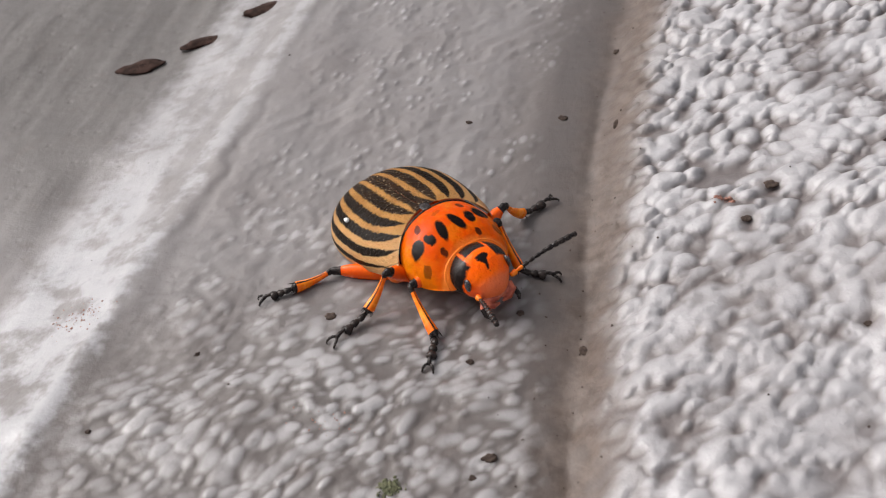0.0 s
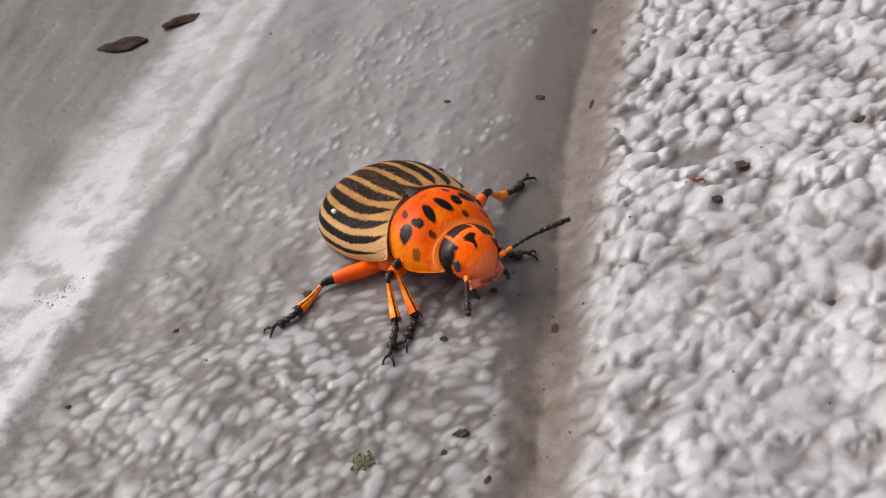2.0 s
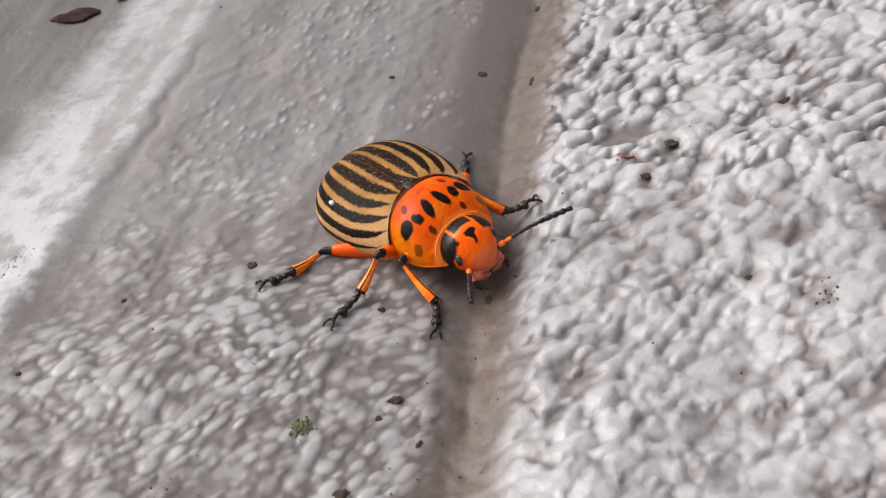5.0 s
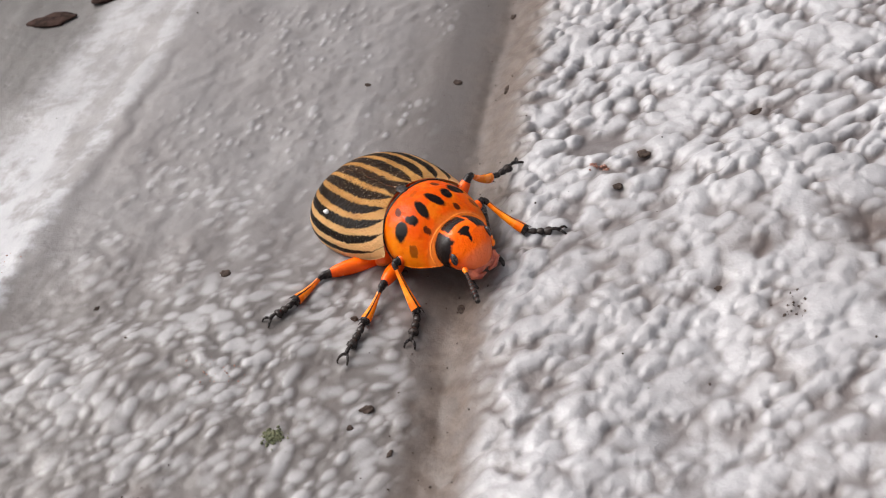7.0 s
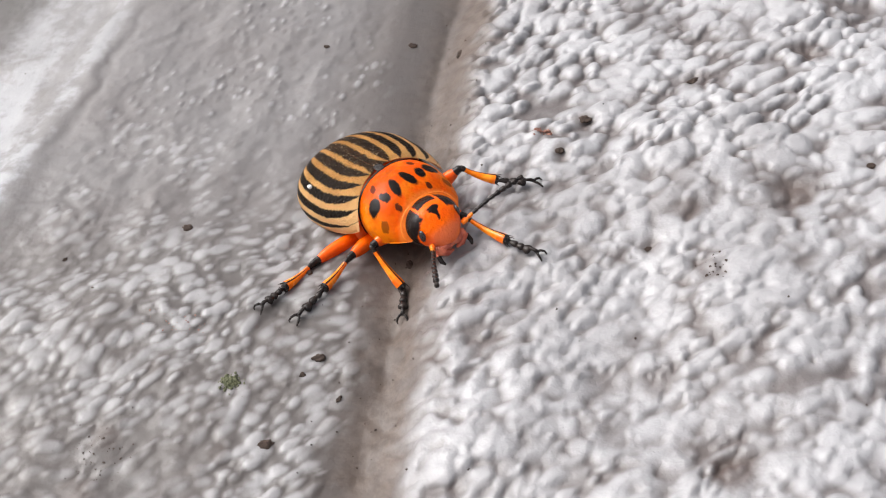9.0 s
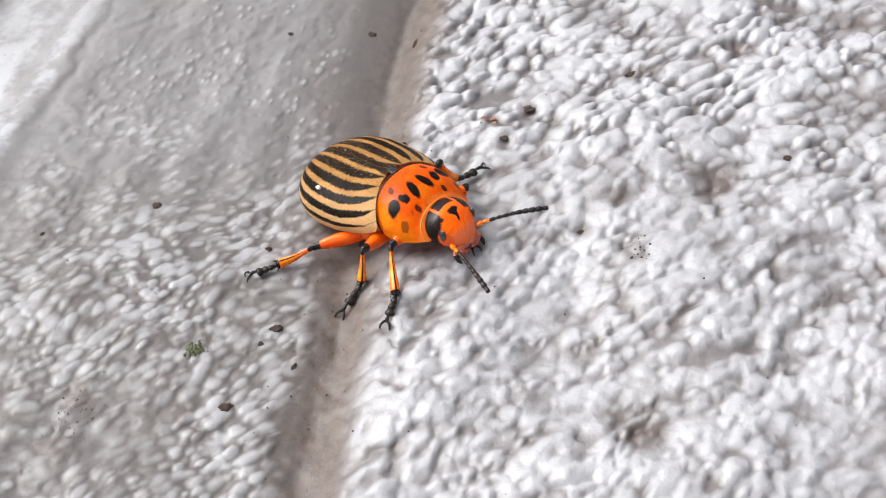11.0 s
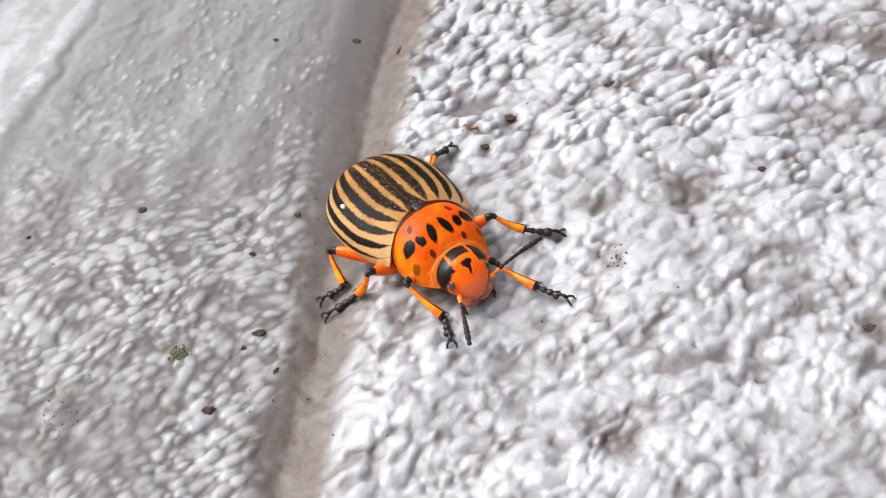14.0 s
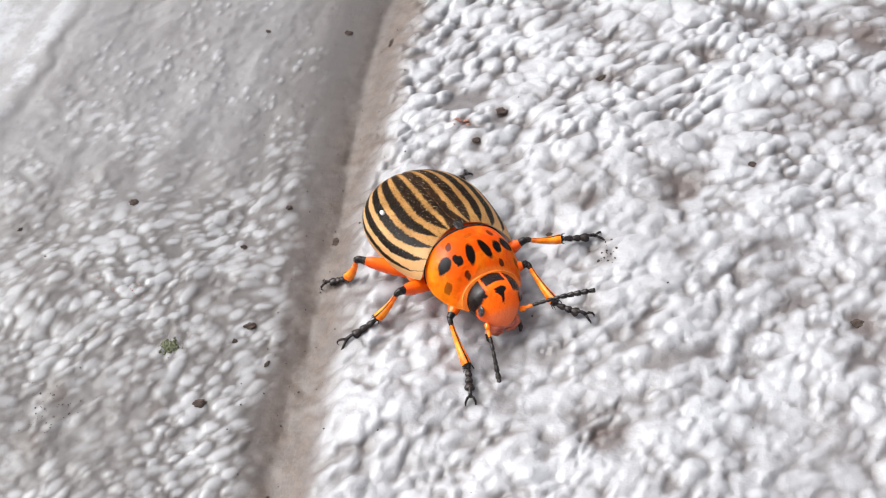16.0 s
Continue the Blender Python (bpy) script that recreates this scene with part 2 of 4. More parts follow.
def plain(name, a, b, rough, scale=2.0, bump=0.03, coat=0.0, spec=0.5):
    n = Nodes(name)
    p = n.coords()
    col = n.mix(n.ramp(n.noise(p, scale, 4.0, 0.6), 0.3, 0.7), a, b)
    return n.done(col, n.math("MULTIPLY_ADD", n.noise(p, scale * 2), 0.2, rough - 0.1), n.bump(n.noise(p, scale * 4), bump, 0.7),
                  Coat_Weight=coat, Specular_IOR_Level=spec)


PAINT = paint_material()
ELYTRA = elytra_material()
SHIELD = shield_material()
HEAD = head_material()
LEG = plain("orange_chitin", (0.92, 0.12, 0.003), (0.98, 0.27, 0.008), 0.26, 1.1, 0.04, 0.3, 0.25)
THIGH = plain("red_orange_chitin", (0.82, 0.070, 0.001), (0.96, 0.135, 0.003), 0.24, 1.1, 0.04, 0.3, 0.2)
BELLY = plain("dark_orange_chitin", (0.82, 0.10, 0.006), (0.92, 0.18, 0.012), 0.35, 1.2, 0.03, 0.2)
BLACK = plain("black_chitin", (0.008, 0.006, 0.006), (0.028, 0.020, 0.017), 0.26, 3.0, 0.04, 0.14, 0.2)
EYE = plain("dark_eye", (0.010, 0.011, 0.013), (0.035, 0.037, 0.042), 0.25, 8.0, 0.02, 0.6)
MOUTH = plain("pinkish_mouthparts", (0.34, 0.045, 0.02), (0.66, 0.17, 0.085), 0.35, 2.5, 0.05, 0.2)
FACE = plain("red_brown_face_plate", (0.52, 0.085, 0.035), (0.78, 0.20, 0.10), 0.30, 1.8, 0.06, 0.4, 0.2)
DIRT = plain("dark_dirt", (0.030, 0.021, 0.017), (0.09, 0.066, 0.055), 0.85, 4.0, 0.08, 0.0, 0.15)
FLAKE = plain("brown_flake", (0.016, 0.009, 0.007), (0.055, 0.032, 0.026), 0.85, 2.0, 0.08, 0.0, 0.1)
RUST = plain("reddish_dirt", (0.16, 0.06, 0.045), (0.30, 0.15, 0.11), 0.8, 4.0, 0.05)
MOSS = plain("green_moss", (0.055, 0.065, 0.030), (0.13, 0.13, 0.07), 0.8, 5.0, 0.05)
CHALK = plain("white_paint_chip", (0.80, 0.80, 0.79), (0.88, 0.88, 0.87), 0.5, 4.0, 0.03)


# ---- the painted masonry: two rough faces with a smooth joint between them ----
def joint_x(y):
    return 1.9 + 0.19 * y + 0.0015 * y * y * (np.abs(y) < 60) + 5.4 * (np.abs(y) >= 60)


def ridge_x(y):
    return -19.7 + 0.268 * np.clip(y, -60, 60)


def step(x, lo, hi):
    t = np.clip((x - lo) / (hi - lo), 0, 1)
    return t * t * (3 - 2 * t)


def soft(x, w):
    """A ramp with a rounded foot."""
    return w * np.logaddexp(0, np.clip(x / w, -60, 200))


def lattice(i, j, seed):
    h = (i.astype(np.int64) * 374761393 + j.astype(np.int64) * 668265263 + seed * 974634777) & 0xFFFFFFFF
    h = ((h ^ (h >> 13)) * 1274126177) & 0xFFFFFFFF
    return ((h ^ (h >> 16)) & 0xFFFFFF) / float(0xFFFFFF)


def waves(x, y, size, seed):
    """Smooth value noise, -1 to 1."""
    x, y = x / size, y / size
    i, j = np.floor(x), np.floor(y)
    u, v = x - i, y - j
    u, v = u * u * u * (u * (6 * u - 15) + 10), v * v * v * (v * (6 * v - 15) + 10)
    a, b = lattice(i, j, seed), lattice(i + 1, j, seed)
    c, d = lattice(i, j + 1, seed), lattice(i + 1, j + 1, seed)
    return 2 * ((a * (1 - u) + b * u) * (1 - v) + (c * (1 - u) + d * u) * v) - 1


def lumps(x, y, size, seed, fill=0.62, bare=0.2):
    """Rounded grains under paint, 0 to 1."""
    x, y = x / size, y / size
    i, j = np.floor(x), np.floor(y)
    top = np.zeros_like(x)
    for a in (-1, 0, 1):
        for b in (-1, 0, 1):
            cx = i + a + 0.1 + 0.8 * lattice(i + a, j + b, seed)
            cy = j + b + 0.1 + 0.8 * lattice(i + a, j + b, seed + 1)
            r = fill * (0.65 + 0.7 * lattice(i + a, j + b, seed + 2))
            h = 0.35 + 0.65 * lattice(i + a, j + b, seed + 3)
            q = np.clip(1 - ((x - cx) ** 2 + (y - cy) ** 2) / (r * r), 0, 1)
            h = np.where(lattice(i + a, j + b, seed + 4) < bare, 0.0, h)
            top += (h * q ** 1.7) ** 3
    return np.cbrt(top)


# hollows in the right-hand face: place, radius, depth
HOLLOWS = ((12.0, 6.8, 0.5, 0.35), (9.8, 6.1, 0.4, 0.3), (10.5, 4.5, 0.5, 0.35), (18.2, 8.9, 0.7, 0.4), (25.2, 0.7, 0.5, 0.35),
           (13.8, -2.8, 0.8, 0.5), (28.0, -10.3, 0.9, 0.5), (16.3, -4.9, 0.8, 0.3), (21.3, -0.5, 1.1, 0.5), (12.7, -11.0, 0.8, 0.5),
           (15.3, -15.7, 1.2, 0.5), (16.8, -0.9, 1.0, 0.4), (24.9, 9.7, 1.0, 0.45), (31.5, 11.5, 1.6, 0.6), (29.5, 6.0, 1.2, 0.4))


def crease_x(y):
    """How far beside the joint's middle line its crease runs."""
    return 0.55 - 0.95 * step(y, 1, 14)


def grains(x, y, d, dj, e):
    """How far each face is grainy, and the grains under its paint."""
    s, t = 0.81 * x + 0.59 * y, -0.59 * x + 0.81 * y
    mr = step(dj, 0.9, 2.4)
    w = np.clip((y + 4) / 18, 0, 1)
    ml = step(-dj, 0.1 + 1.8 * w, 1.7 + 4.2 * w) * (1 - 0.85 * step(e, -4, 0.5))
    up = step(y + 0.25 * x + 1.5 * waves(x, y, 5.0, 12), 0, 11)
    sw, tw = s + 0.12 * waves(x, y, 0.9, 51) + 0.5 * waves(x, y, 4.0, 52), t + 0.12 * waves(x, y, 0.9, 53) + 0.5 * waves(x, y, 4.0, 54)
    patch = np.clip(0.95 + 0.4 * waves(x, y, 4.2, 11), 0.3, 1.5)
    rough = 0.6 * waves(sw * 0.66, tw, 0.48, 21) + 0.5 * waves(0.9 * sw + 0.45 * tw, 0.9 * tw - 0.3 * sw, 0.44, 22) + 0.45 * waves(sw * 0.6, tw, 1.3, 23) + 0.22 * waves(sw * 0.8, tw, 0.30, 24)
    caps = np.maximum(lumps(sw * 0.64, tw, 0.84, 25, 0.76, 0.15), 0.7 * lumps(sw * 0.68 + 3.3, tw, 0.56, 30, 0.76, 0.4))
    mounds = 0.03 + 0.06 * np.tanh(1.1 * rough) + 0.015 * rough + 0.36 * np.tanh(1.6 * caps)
    # nearer the foot of the wall the paint bridges the lumps and leaves slanting gaps, dirty and painted as shaded
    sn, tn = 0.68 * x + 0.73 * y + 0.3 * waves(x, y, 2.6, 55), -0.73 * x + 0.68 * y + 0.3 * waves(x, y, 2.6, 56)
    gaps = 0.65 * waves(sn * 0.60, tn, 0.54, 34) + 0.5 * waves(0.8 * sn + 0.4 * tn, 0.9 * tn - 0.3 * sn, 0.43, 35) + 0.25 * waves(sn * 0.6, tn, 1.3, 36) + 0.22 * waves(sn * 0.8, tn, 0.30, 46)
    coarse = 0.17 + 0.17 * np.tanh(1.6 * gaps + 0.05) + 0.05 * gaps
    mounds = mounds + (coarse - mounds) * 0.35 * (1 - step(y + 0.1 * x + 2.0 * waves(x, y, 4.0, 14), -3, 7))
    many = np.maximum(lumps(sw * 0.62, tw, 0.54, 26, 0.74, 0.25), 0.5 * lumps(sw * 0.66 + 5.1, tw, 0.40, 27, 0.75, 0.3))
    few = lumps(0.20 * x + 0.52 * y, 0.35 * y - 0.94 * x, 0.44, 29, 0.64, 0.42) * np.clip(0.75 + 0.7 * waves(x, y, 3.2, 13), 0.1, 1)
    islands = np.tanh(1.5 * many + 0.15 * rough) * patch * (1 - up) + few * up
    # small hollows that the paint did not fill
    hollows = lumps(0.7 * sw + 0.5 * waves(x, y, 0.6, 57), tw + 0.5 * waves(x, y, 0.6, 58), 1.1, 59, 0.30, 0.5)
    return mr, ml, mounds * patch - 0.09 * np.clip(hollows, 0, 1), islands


def clean_lit(x, y):
    """Paint tone: cleaner, tinted lit on grain tops; dirt film and painted shade between."""
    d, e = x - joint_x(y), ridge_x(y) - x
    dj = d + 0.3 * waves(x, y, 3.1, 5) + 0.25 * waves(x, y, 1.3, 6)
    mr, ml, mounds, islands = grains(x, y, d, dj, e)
    wiped_lit = step(mounds + 0.06 * waves(x, y, 1.7, 91), 0.0, 0.28) * mr + step(islands + 0.15 * waves(x, y, 0.7, 92), 0.18, 0.88) * ml
    return np.maximum(wiped_lit, 0.42 * step(-dj, 3, 8) * step(y, -3, 8))


def height(x, y):
    """Height of the painted surface in mm over the plan."""
    d, e = x - joint_x(y), ridge_x(y) - x
    wob = 0.5 * waves(x, y, 3.1, 5) + 0.35 * waves(x, y, 1.3, 6)
    dj = d + wob * 0.6
    c = d - crease_x(y) + 0.12 * waves(x, y, 2.2, 7)
    # the left-hand face sinks gently to the crease, the right-hand one rises from it
    right = 0.85 * step(c, 0.0, 3.2) + 0.15 * np.clip(d, 0, 45)
    valley = -0.30 * np.exp(-(np.minimum(c, 0) / 1.7) ** 2) * step(-c, -2.0, 0.4) - 0.09 * np.exp(-(c / 0.35) ** 2) * np.clip(0.6 + 0.8 * waves(x, y, 3.0, 8), 0.05, 1.2)
    # at the far side of the left-hand face the paint turns over an edge, falls and runs out flat
    ew = e + 0.55 * wob + 0.5 * step(y, 4, 9) - 0.5
    edge = 0.10 + 0.5 * step(y, 0, 14)
    fall = 0.40 + 0.03 * waves(x, y, 4.5, 71)
    lip = 0.15 * step(ew, -1.8, 0.1) - fall * (soft(ew - 0.2, edge) - soft(ew - 4.4 - 0.05 * y, 1.6)) + 0.07 * soft(ew - 9, 2.0)
    lip -= 0.10 * np.exp(-((e + 0.9 + 0.7 * wob) / 0.4) ** 2) * np.clip(0.3 + 1.0 * waves(x, y, 5.0, 73), 0, 1) * step(y, 2, 8)
    lip += 0.12 * waves(x, y, 2.8, 72) * step(ew, 0.3, 2.0) * (1 - 0.85 * step(ew, 4, 8))
    z = right + valley + lip
    # grains: strong on both faces, weak in the joint, at the lip and far up the left-hand face
    mr, ml, mounds, islands = grains(x, y, d, dj, e)
    fine = 0.022 * waves(x, y, 0.45, 37)
    z += (0.07 * waves(x, y, 1.1, 39) + 0.035 * waves(x, y, 0.5, 40)) * np.exp(-((d - 0.6) / 1.8) ** 2)
    z += 1.12 * (mounds - 0.21) * mr + (islands * (0.085 + 0.035 * step(-y, 0, 10)) - 0.04 + 0.05 * waves(0.36 * x + 0.26 * y, -0.59 * x + 0.81 * y, 0.55, 45)) * ml + fine * (mr + 0.5 * ml + 0.15)
    z += 0.16 * waves(x, y, 2.6, 41) * (1.0 * mr + 0.4 * ml + 0.10)
    z += 0.30 * waves(x, y, 6.0, 43) * (0.7 * mr + 0.25)
    # drips of thick paint that run along the joint on the smooth part, and pinholes in it
    z += (0.06 * waves(x - 0.22 * y, y * 0.16, 1.7, 61) + 0.025 * waves(x - 0.22 * y, y * 0.2, 0.7, 63)) * (1 - mr) * step(-dj, 1.0, 3.0)
    z -= 0.06 * lumps(x, y, 0.9, 28, 0.16, 0.75) * step(-dj, 1, 3)
    for cx, cy, r, deep in HOLLOWS:
        z -= 0.55 * deep * np.exp(-(((x - cx) ** 2 + (y - cy) ** 2) / (r * r)))
    return z


def spread(lo, hi, fine, far):
    """Grid lines: fine between lo and hi, then ever wider out to far."""
    core = np.arange(lo, hi + fine / 2, fine)
    out = [fine]
    while sum(out) < far:
        out.append(out[-1] * 1.35)
    run = np.cumsum(out)
    return np.concatenate([lo - run[::-1], core, core[-1] + run])


def grid_mesh(name, xs, ys, gz):
    gx, gy = np.meshgrid(xs, ys)
    co = np.stack([gx, gy, gz], -1).reshape(-1, 3) * MM
    nx, ny = len(xs), len(ys)
    k = np.arange(nx * ny).reshape(ny, nx)
    quads = np.stack([k[:-1, :-1], k[:-1, 1:], k[1:, 1:], k[1:, :-1]], -1).reshape(-1, 4)
    me = bpy.data.meshes.new(name)
    me.vertices.add(len(co))
    me.vertices.foreach_set("co", co.ravel().astype(np.float32))
    me.loops.add(quads.size)
    me.loops.foreach_set("vertex_index", quads.ravel().astype(np.int32))
    me.polygons.add(len(quads))
    me.polygons.foreach_set("loop_start", np.arange(0, quads.size, 4, dtype=np.int32))
    me.update(calc_edges=True)
    me.polygons.foreach_set("use_smooth", np.ones(len(quads), dtype=bool))
    me.validate()
    wiped_lit = me.attributes.new("clean_lit", "FLOAT", "POINT")
    wiped_lit.data.foreach_set("value", clean_lit(gx, gy).ravel().astype(np.float32))
    return me


XS, YS = spread(-33, 40, 0.1, 260), spread(-22, 40, 0.1, 260)
ZS = height(*np.meshgrid(XS, YS))


def ground_z(x, y):
    """Height of the painted surface at one point, between the grid's points (mm)."""
    i = min(max(int(np.searchsorted(XS, x)) - 1, 0), len(XS) - 2)
    j = min(max(int(np.searchsorted(YS, y)) - 1, 0), len(YS) - 2)
    u, v = (x - XS[i]) / (XS[i + 1] - XS[i]), (y - YS[j]) / (YS[j + 1] - YS[j])
    return float((ZS[j, i] * (1 - u) + ZS[j, i + 1] * u) * (1 - v) + (ZS[j + 1, i] * (1 - u) + ZS[j + 1, i + 1] * u) * v)


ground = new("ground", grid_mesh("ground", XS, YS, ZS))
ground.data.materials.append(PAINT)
tagged(ground, "rough white-painted masonry with a smooth dirty joint between two faces", "masonry", kind="structure")


# ---- helpers for small meshes ----
def finish(me, *mats):
    for m in mats:
        me.materials.append(m)
    me.polygons.foreach_set("use_smooth", np.ones(len(me.polygons), dtype=bool))
    return me


def from_bm(name, bm, *mats):
    me = bpy.data.meshes.new(name)
    bmesh.ops.recalc_face_normals(bm, faces=bm.faces)
    bm.to_mesh(me)
    bm.free()
    return finish(me, *mats)


def part(name, bm, material, parent, label=""):
    mats = material if isinstance(material, tuple) else (material,)
    ob = new(name, from_bm(name, bm, *mats))
    ob.parent = parent
    return tagged(ob, label) if label else ob


def add_tube(bm, line, radii, seg=12, flat=1.0, slots=None, lumpy=0.0, streak=()):
    """A closed tube along a line of points (mm) with its own radius at each; slots: the material slot from ring to ring; streak: the sides that take slot 1."""
    pts = [Vector(p) for p in line]
    rings = []
    for i, (p, r) in enumerate(zip(pts, radii)):
        way = (pts[min(i + 1, len(pts) - 1)] - pts[max(i - 1, 0)]).normalized()
        side = way.cross(Vector((0, 0, 1)))
        side = side.normalized() if side.length > 1e-3 else Vector((0, 1, 0))
        up = side.cross(way)
        ring = []
        for k in range(seg):
            a = 2 * math.pi * k / seg
            rr = r * (1 + lumpy * noise.noise(p * 3.0 + Vector((math.cos(a), math.sin(a), 0))))
            ring.append(bm.verts.new((p + side * (math.cos(a) * rr * flat) + up * (math.sin(a) * rr)) * MM))
        rings.append(ring)
    for i in range(len(rings) - 1):
        for k in range(seg):
            f = bm.faces.new((rings[i][k], rings[i][(k + 1) % seg], rings[i + 1][(k + 1) % seg], rings[i + 1][k]))
            f.material_index = 1 if k in streak else slots[i] if slots else 0
    a, b = bm.faces.new(rings[0]), bm.faces.new(rings[-1])
    a.material_index, b.material_index = (slots[0], slots[-1]) if slots else (0, 0)


def add_ball(bm, centre, size, sub=3, rough=0.0, seed=0.0, turn=0.0, tilt=0.0):
    """An ellipsoid with half sizes in mm, made uneven by rough."""
    made = bmesh.ops.create_icosphere(bm, subdivisions=sub, radius=1.0)["verts"]
    m = pose(0, 0, 0, 0, tilt, turn)
    for v in made:
        q = v.co.copy()
        k = 1 + rough * noise.noise(q * 1.7 + Vector((seed, seed * 0.7, 0)))
        v.co = (m @ (Vector((q.x * size[0], q.y * size[1], q.z * size[2])) * k) + Vector(centre)) * MM
    return made


# ---- the beetle: x forward, y to its left, z up, origin on the ground under it (mm) ----
beetle = tagged(new("beetle"), "orange and cream striped leaf beetle walking on white masonry", "beetle")
beetle.empty_display_size = 0.003

FRONT, LONG, WIDE, SILL = 0.30, 6.43, 3.50, 1.23  # wing cases: front edge, length, half width, height of the lower rim


def case_section(a):
    """Half width and height of the crown at the share a of the length."""
    if a < 0.42:
        k = math.sin(a / 0.42 * math.pi / 2)
        return WIDE * (0.80 + 0.20 * k), 2.13 - 0.31 * k
    b = (a - 0.42) / 0.58
    k = math.sqrt(max(0.0, 1 - b ** 2.15))
    return WIDE * k, 1.82 * math.sqrt(max(0.0, 1 - b ** 2.5))


def wing_case(side):
    rows = [0.42 * i / 12 for i in range(12)] + [0.42 + 0.58 * math.sin(math.pi / 2 * i / 24) for i in range(25)]
    rows[-1] = 0.999
    n = 40
    bm = bmesh.new()
    uv = bm.loops.layers.uv.new("shell")
    grid = []
    for a in rows:
        w, h = case_section(a)
        line = []
        for k in range(n + 1):
            th = radians(104 - 24 * max(0.0, 1 - a / 0.3) ** 1.3) * k / n
            y = w * math.sin(th) ** 0.94 if k else 0.003
            z = SILL + h * math.cos(th) if th < math.pi / 2 else SILL + 0.9 * h * math.cos(th)
            groove = 0.05 * math.exp(-(k / 1.5) ** 2)
            tuck = 1 - 0.8 * max(0.0, (math.degrees(th) - 72) / 32) ** 1.5
            x = FRONT - LONG * a + 1.25 * tuck * math.sin(th) ** 2 * min(1.0, max(0.0, 1 - (a - 0.1) * 3))
            line.append((bm.verts.new(Vector((x, side * y, z - groove)) * MM), k / n, a))
        grid.append(line)
    for i in range(len(grid) - 1):
        for k in range(n):
            q = [grid[i][k], grid[i][k + 1], grid[i + 1][k + 1], grid[i + 1][k]]
            f = bm.faces.new([v for v, _, _ in q])
            for loop, (_, u, v) in zip(f.loops, q):
                loop[uv].uv = (u, v)
    # thickness: an inner skin just under the outer one
    made = bmesh.ops.solidify(bm, geom=bm.faces[:], thickness=0.07 * MM)
    return bm


for side, name in ((-1, "elytron"), (1, "elytron")):
    case = part(name, wing_case(side), ELYTRA, beetle, "glossy cream wing case with black stripes")
    if side < 0:
        near_case = case

# white fleck stuck on one wing case
bm = bmesh.new()
add_ball(bm, (-3.00, -2.60, 2.50), (0.16, 0.12, 0.13), 2, 0.25, 3.0)
part("paint_fleck", bm, CHALK, near_case, "tiny white paint fleck")

bm = bmesh.new()
add_ball(bm, (-2.2, 0, 1.15), (3.1, 3.12, 0.72), 4, 0.03)
part("abdomen", bm, BELLY, beetle, "orange underside")
bm = bmesh.new()
add_ball(bm, (1.5, 0, 1.25), (2.5, 2.30, 0.95), 4, 0.03)
part("thorax", bm, BELLY, beetle, "orange underside")
bm = bmesh.new()
add_ball(bm, (0.30, 0, 3.31), (0.40, 0.24, 0.06), 3, 0.05)
part("scutellum", bm, BLACK, beetle, "small black triangle between the wing cases")

# neck shield
SH_REAR, SH_FRONT = 0.05, 3.70


def shield_point(s, q):
    """s: 0 at the rear edge, 1 at the front edge; q: -1 to 1 across."""
    half = 2.55 - 0.90 * s ** 2.4 - 0.14 * (1 - s) ** 3
    th = q * radians(98)
    rear = SH_REAR + 0.50 * (1 - q * q) + 1.45 * q * q
    front = SH_FRONT + 0.05 - 0.55 * (1 - q * q) + 0.15 * abs(q) ** 3
    x = rear + (front - rear) * s
    crown = 3.32 + 0.16 * math.sin(s * math.pi * 0.9) - 0.86 * s ** 2.2
    y = half * math.copysign(abs(math.sin(th)) ** 0.92, th)
    z = crown - (crown - 1.35) * (1 - math.cos(th)) * 0.94
    return Vector((x, y, z))


def shield_curl(k, q):
    """The rounded front edge, curling in towards the head; k: 0 to 1."""
    p = shield_point(1, q)
    inward = 1 - 0.24 * k ** 1.4
    return Vector((p.x + 0.16 * math.sin(k * math.pi * 0.8), p.y * inward, 1.4 + (p.z - 1.4) * (1 - 0.22 * k ** 1.4)))


bm = bmesh.new()
ns, nq = 26, 56
grid = [[bm.verts.new(shield_point(i / ns, -1 + 2 * k / nq) * MM) for k in range(nq + 1)] for i in range(ns + 1)]
grid += [[bm.verts.new(shield_curl(f, -1 + 2 * k / nq) * MM) for k in range(nq + 1)] for f in (0.2, 0.4, 0.7, 1.0)]
for i in range(ns + 4):
    for k in range(nq):
        bm.faces.new((grid[i][k], grid[i][k + 1], grid[i + 1][k + 1], grid[i + 1][k]))
bmesh.ops.solidify(bm, geom=bm.faces[:], thickness=0.12 * MM)
pronotum = part("pronotum", bm, SHIELD, beetle, "glossy orange neck shield with black spots")
for s, r, mat, name in ((0.0, 0.06, BLACK, "rear_rim"), (1.0, 0.035, SHIELD, "front_rim")):
    bm = bmesh.new()
    line = [shield_point(s, -0.98 + 1.96 * k / 40) for k in range(41)]
    add_tube(bm, line, [r] * 41, 8)
    part(name, bm, mat, pronotum, "thin black seam" if s == 0 else "paler raised rim")

# head
HEAD_AT = Vector((3.88, 0, 1.46))
bm = bmesh.new()
for v in add_ball(bm, (0, 0, 0), (1.42, 1.44, 1.15), 5):
    q = v.co / MM
    if q.x > 0.2:
        k = (q.x - 0.2) / 1.25
        q.y *= 1 - 0.17 * k
        q.z -= 0.62 * k * k
        q.z *= 1 - 0.12 * k
        q.x += 0.08 * k * k
    v.co = q * MM
head = part("head", bm, HEAD, beetle, "orange head with black marks")
head.location = HEAD_AT * MM
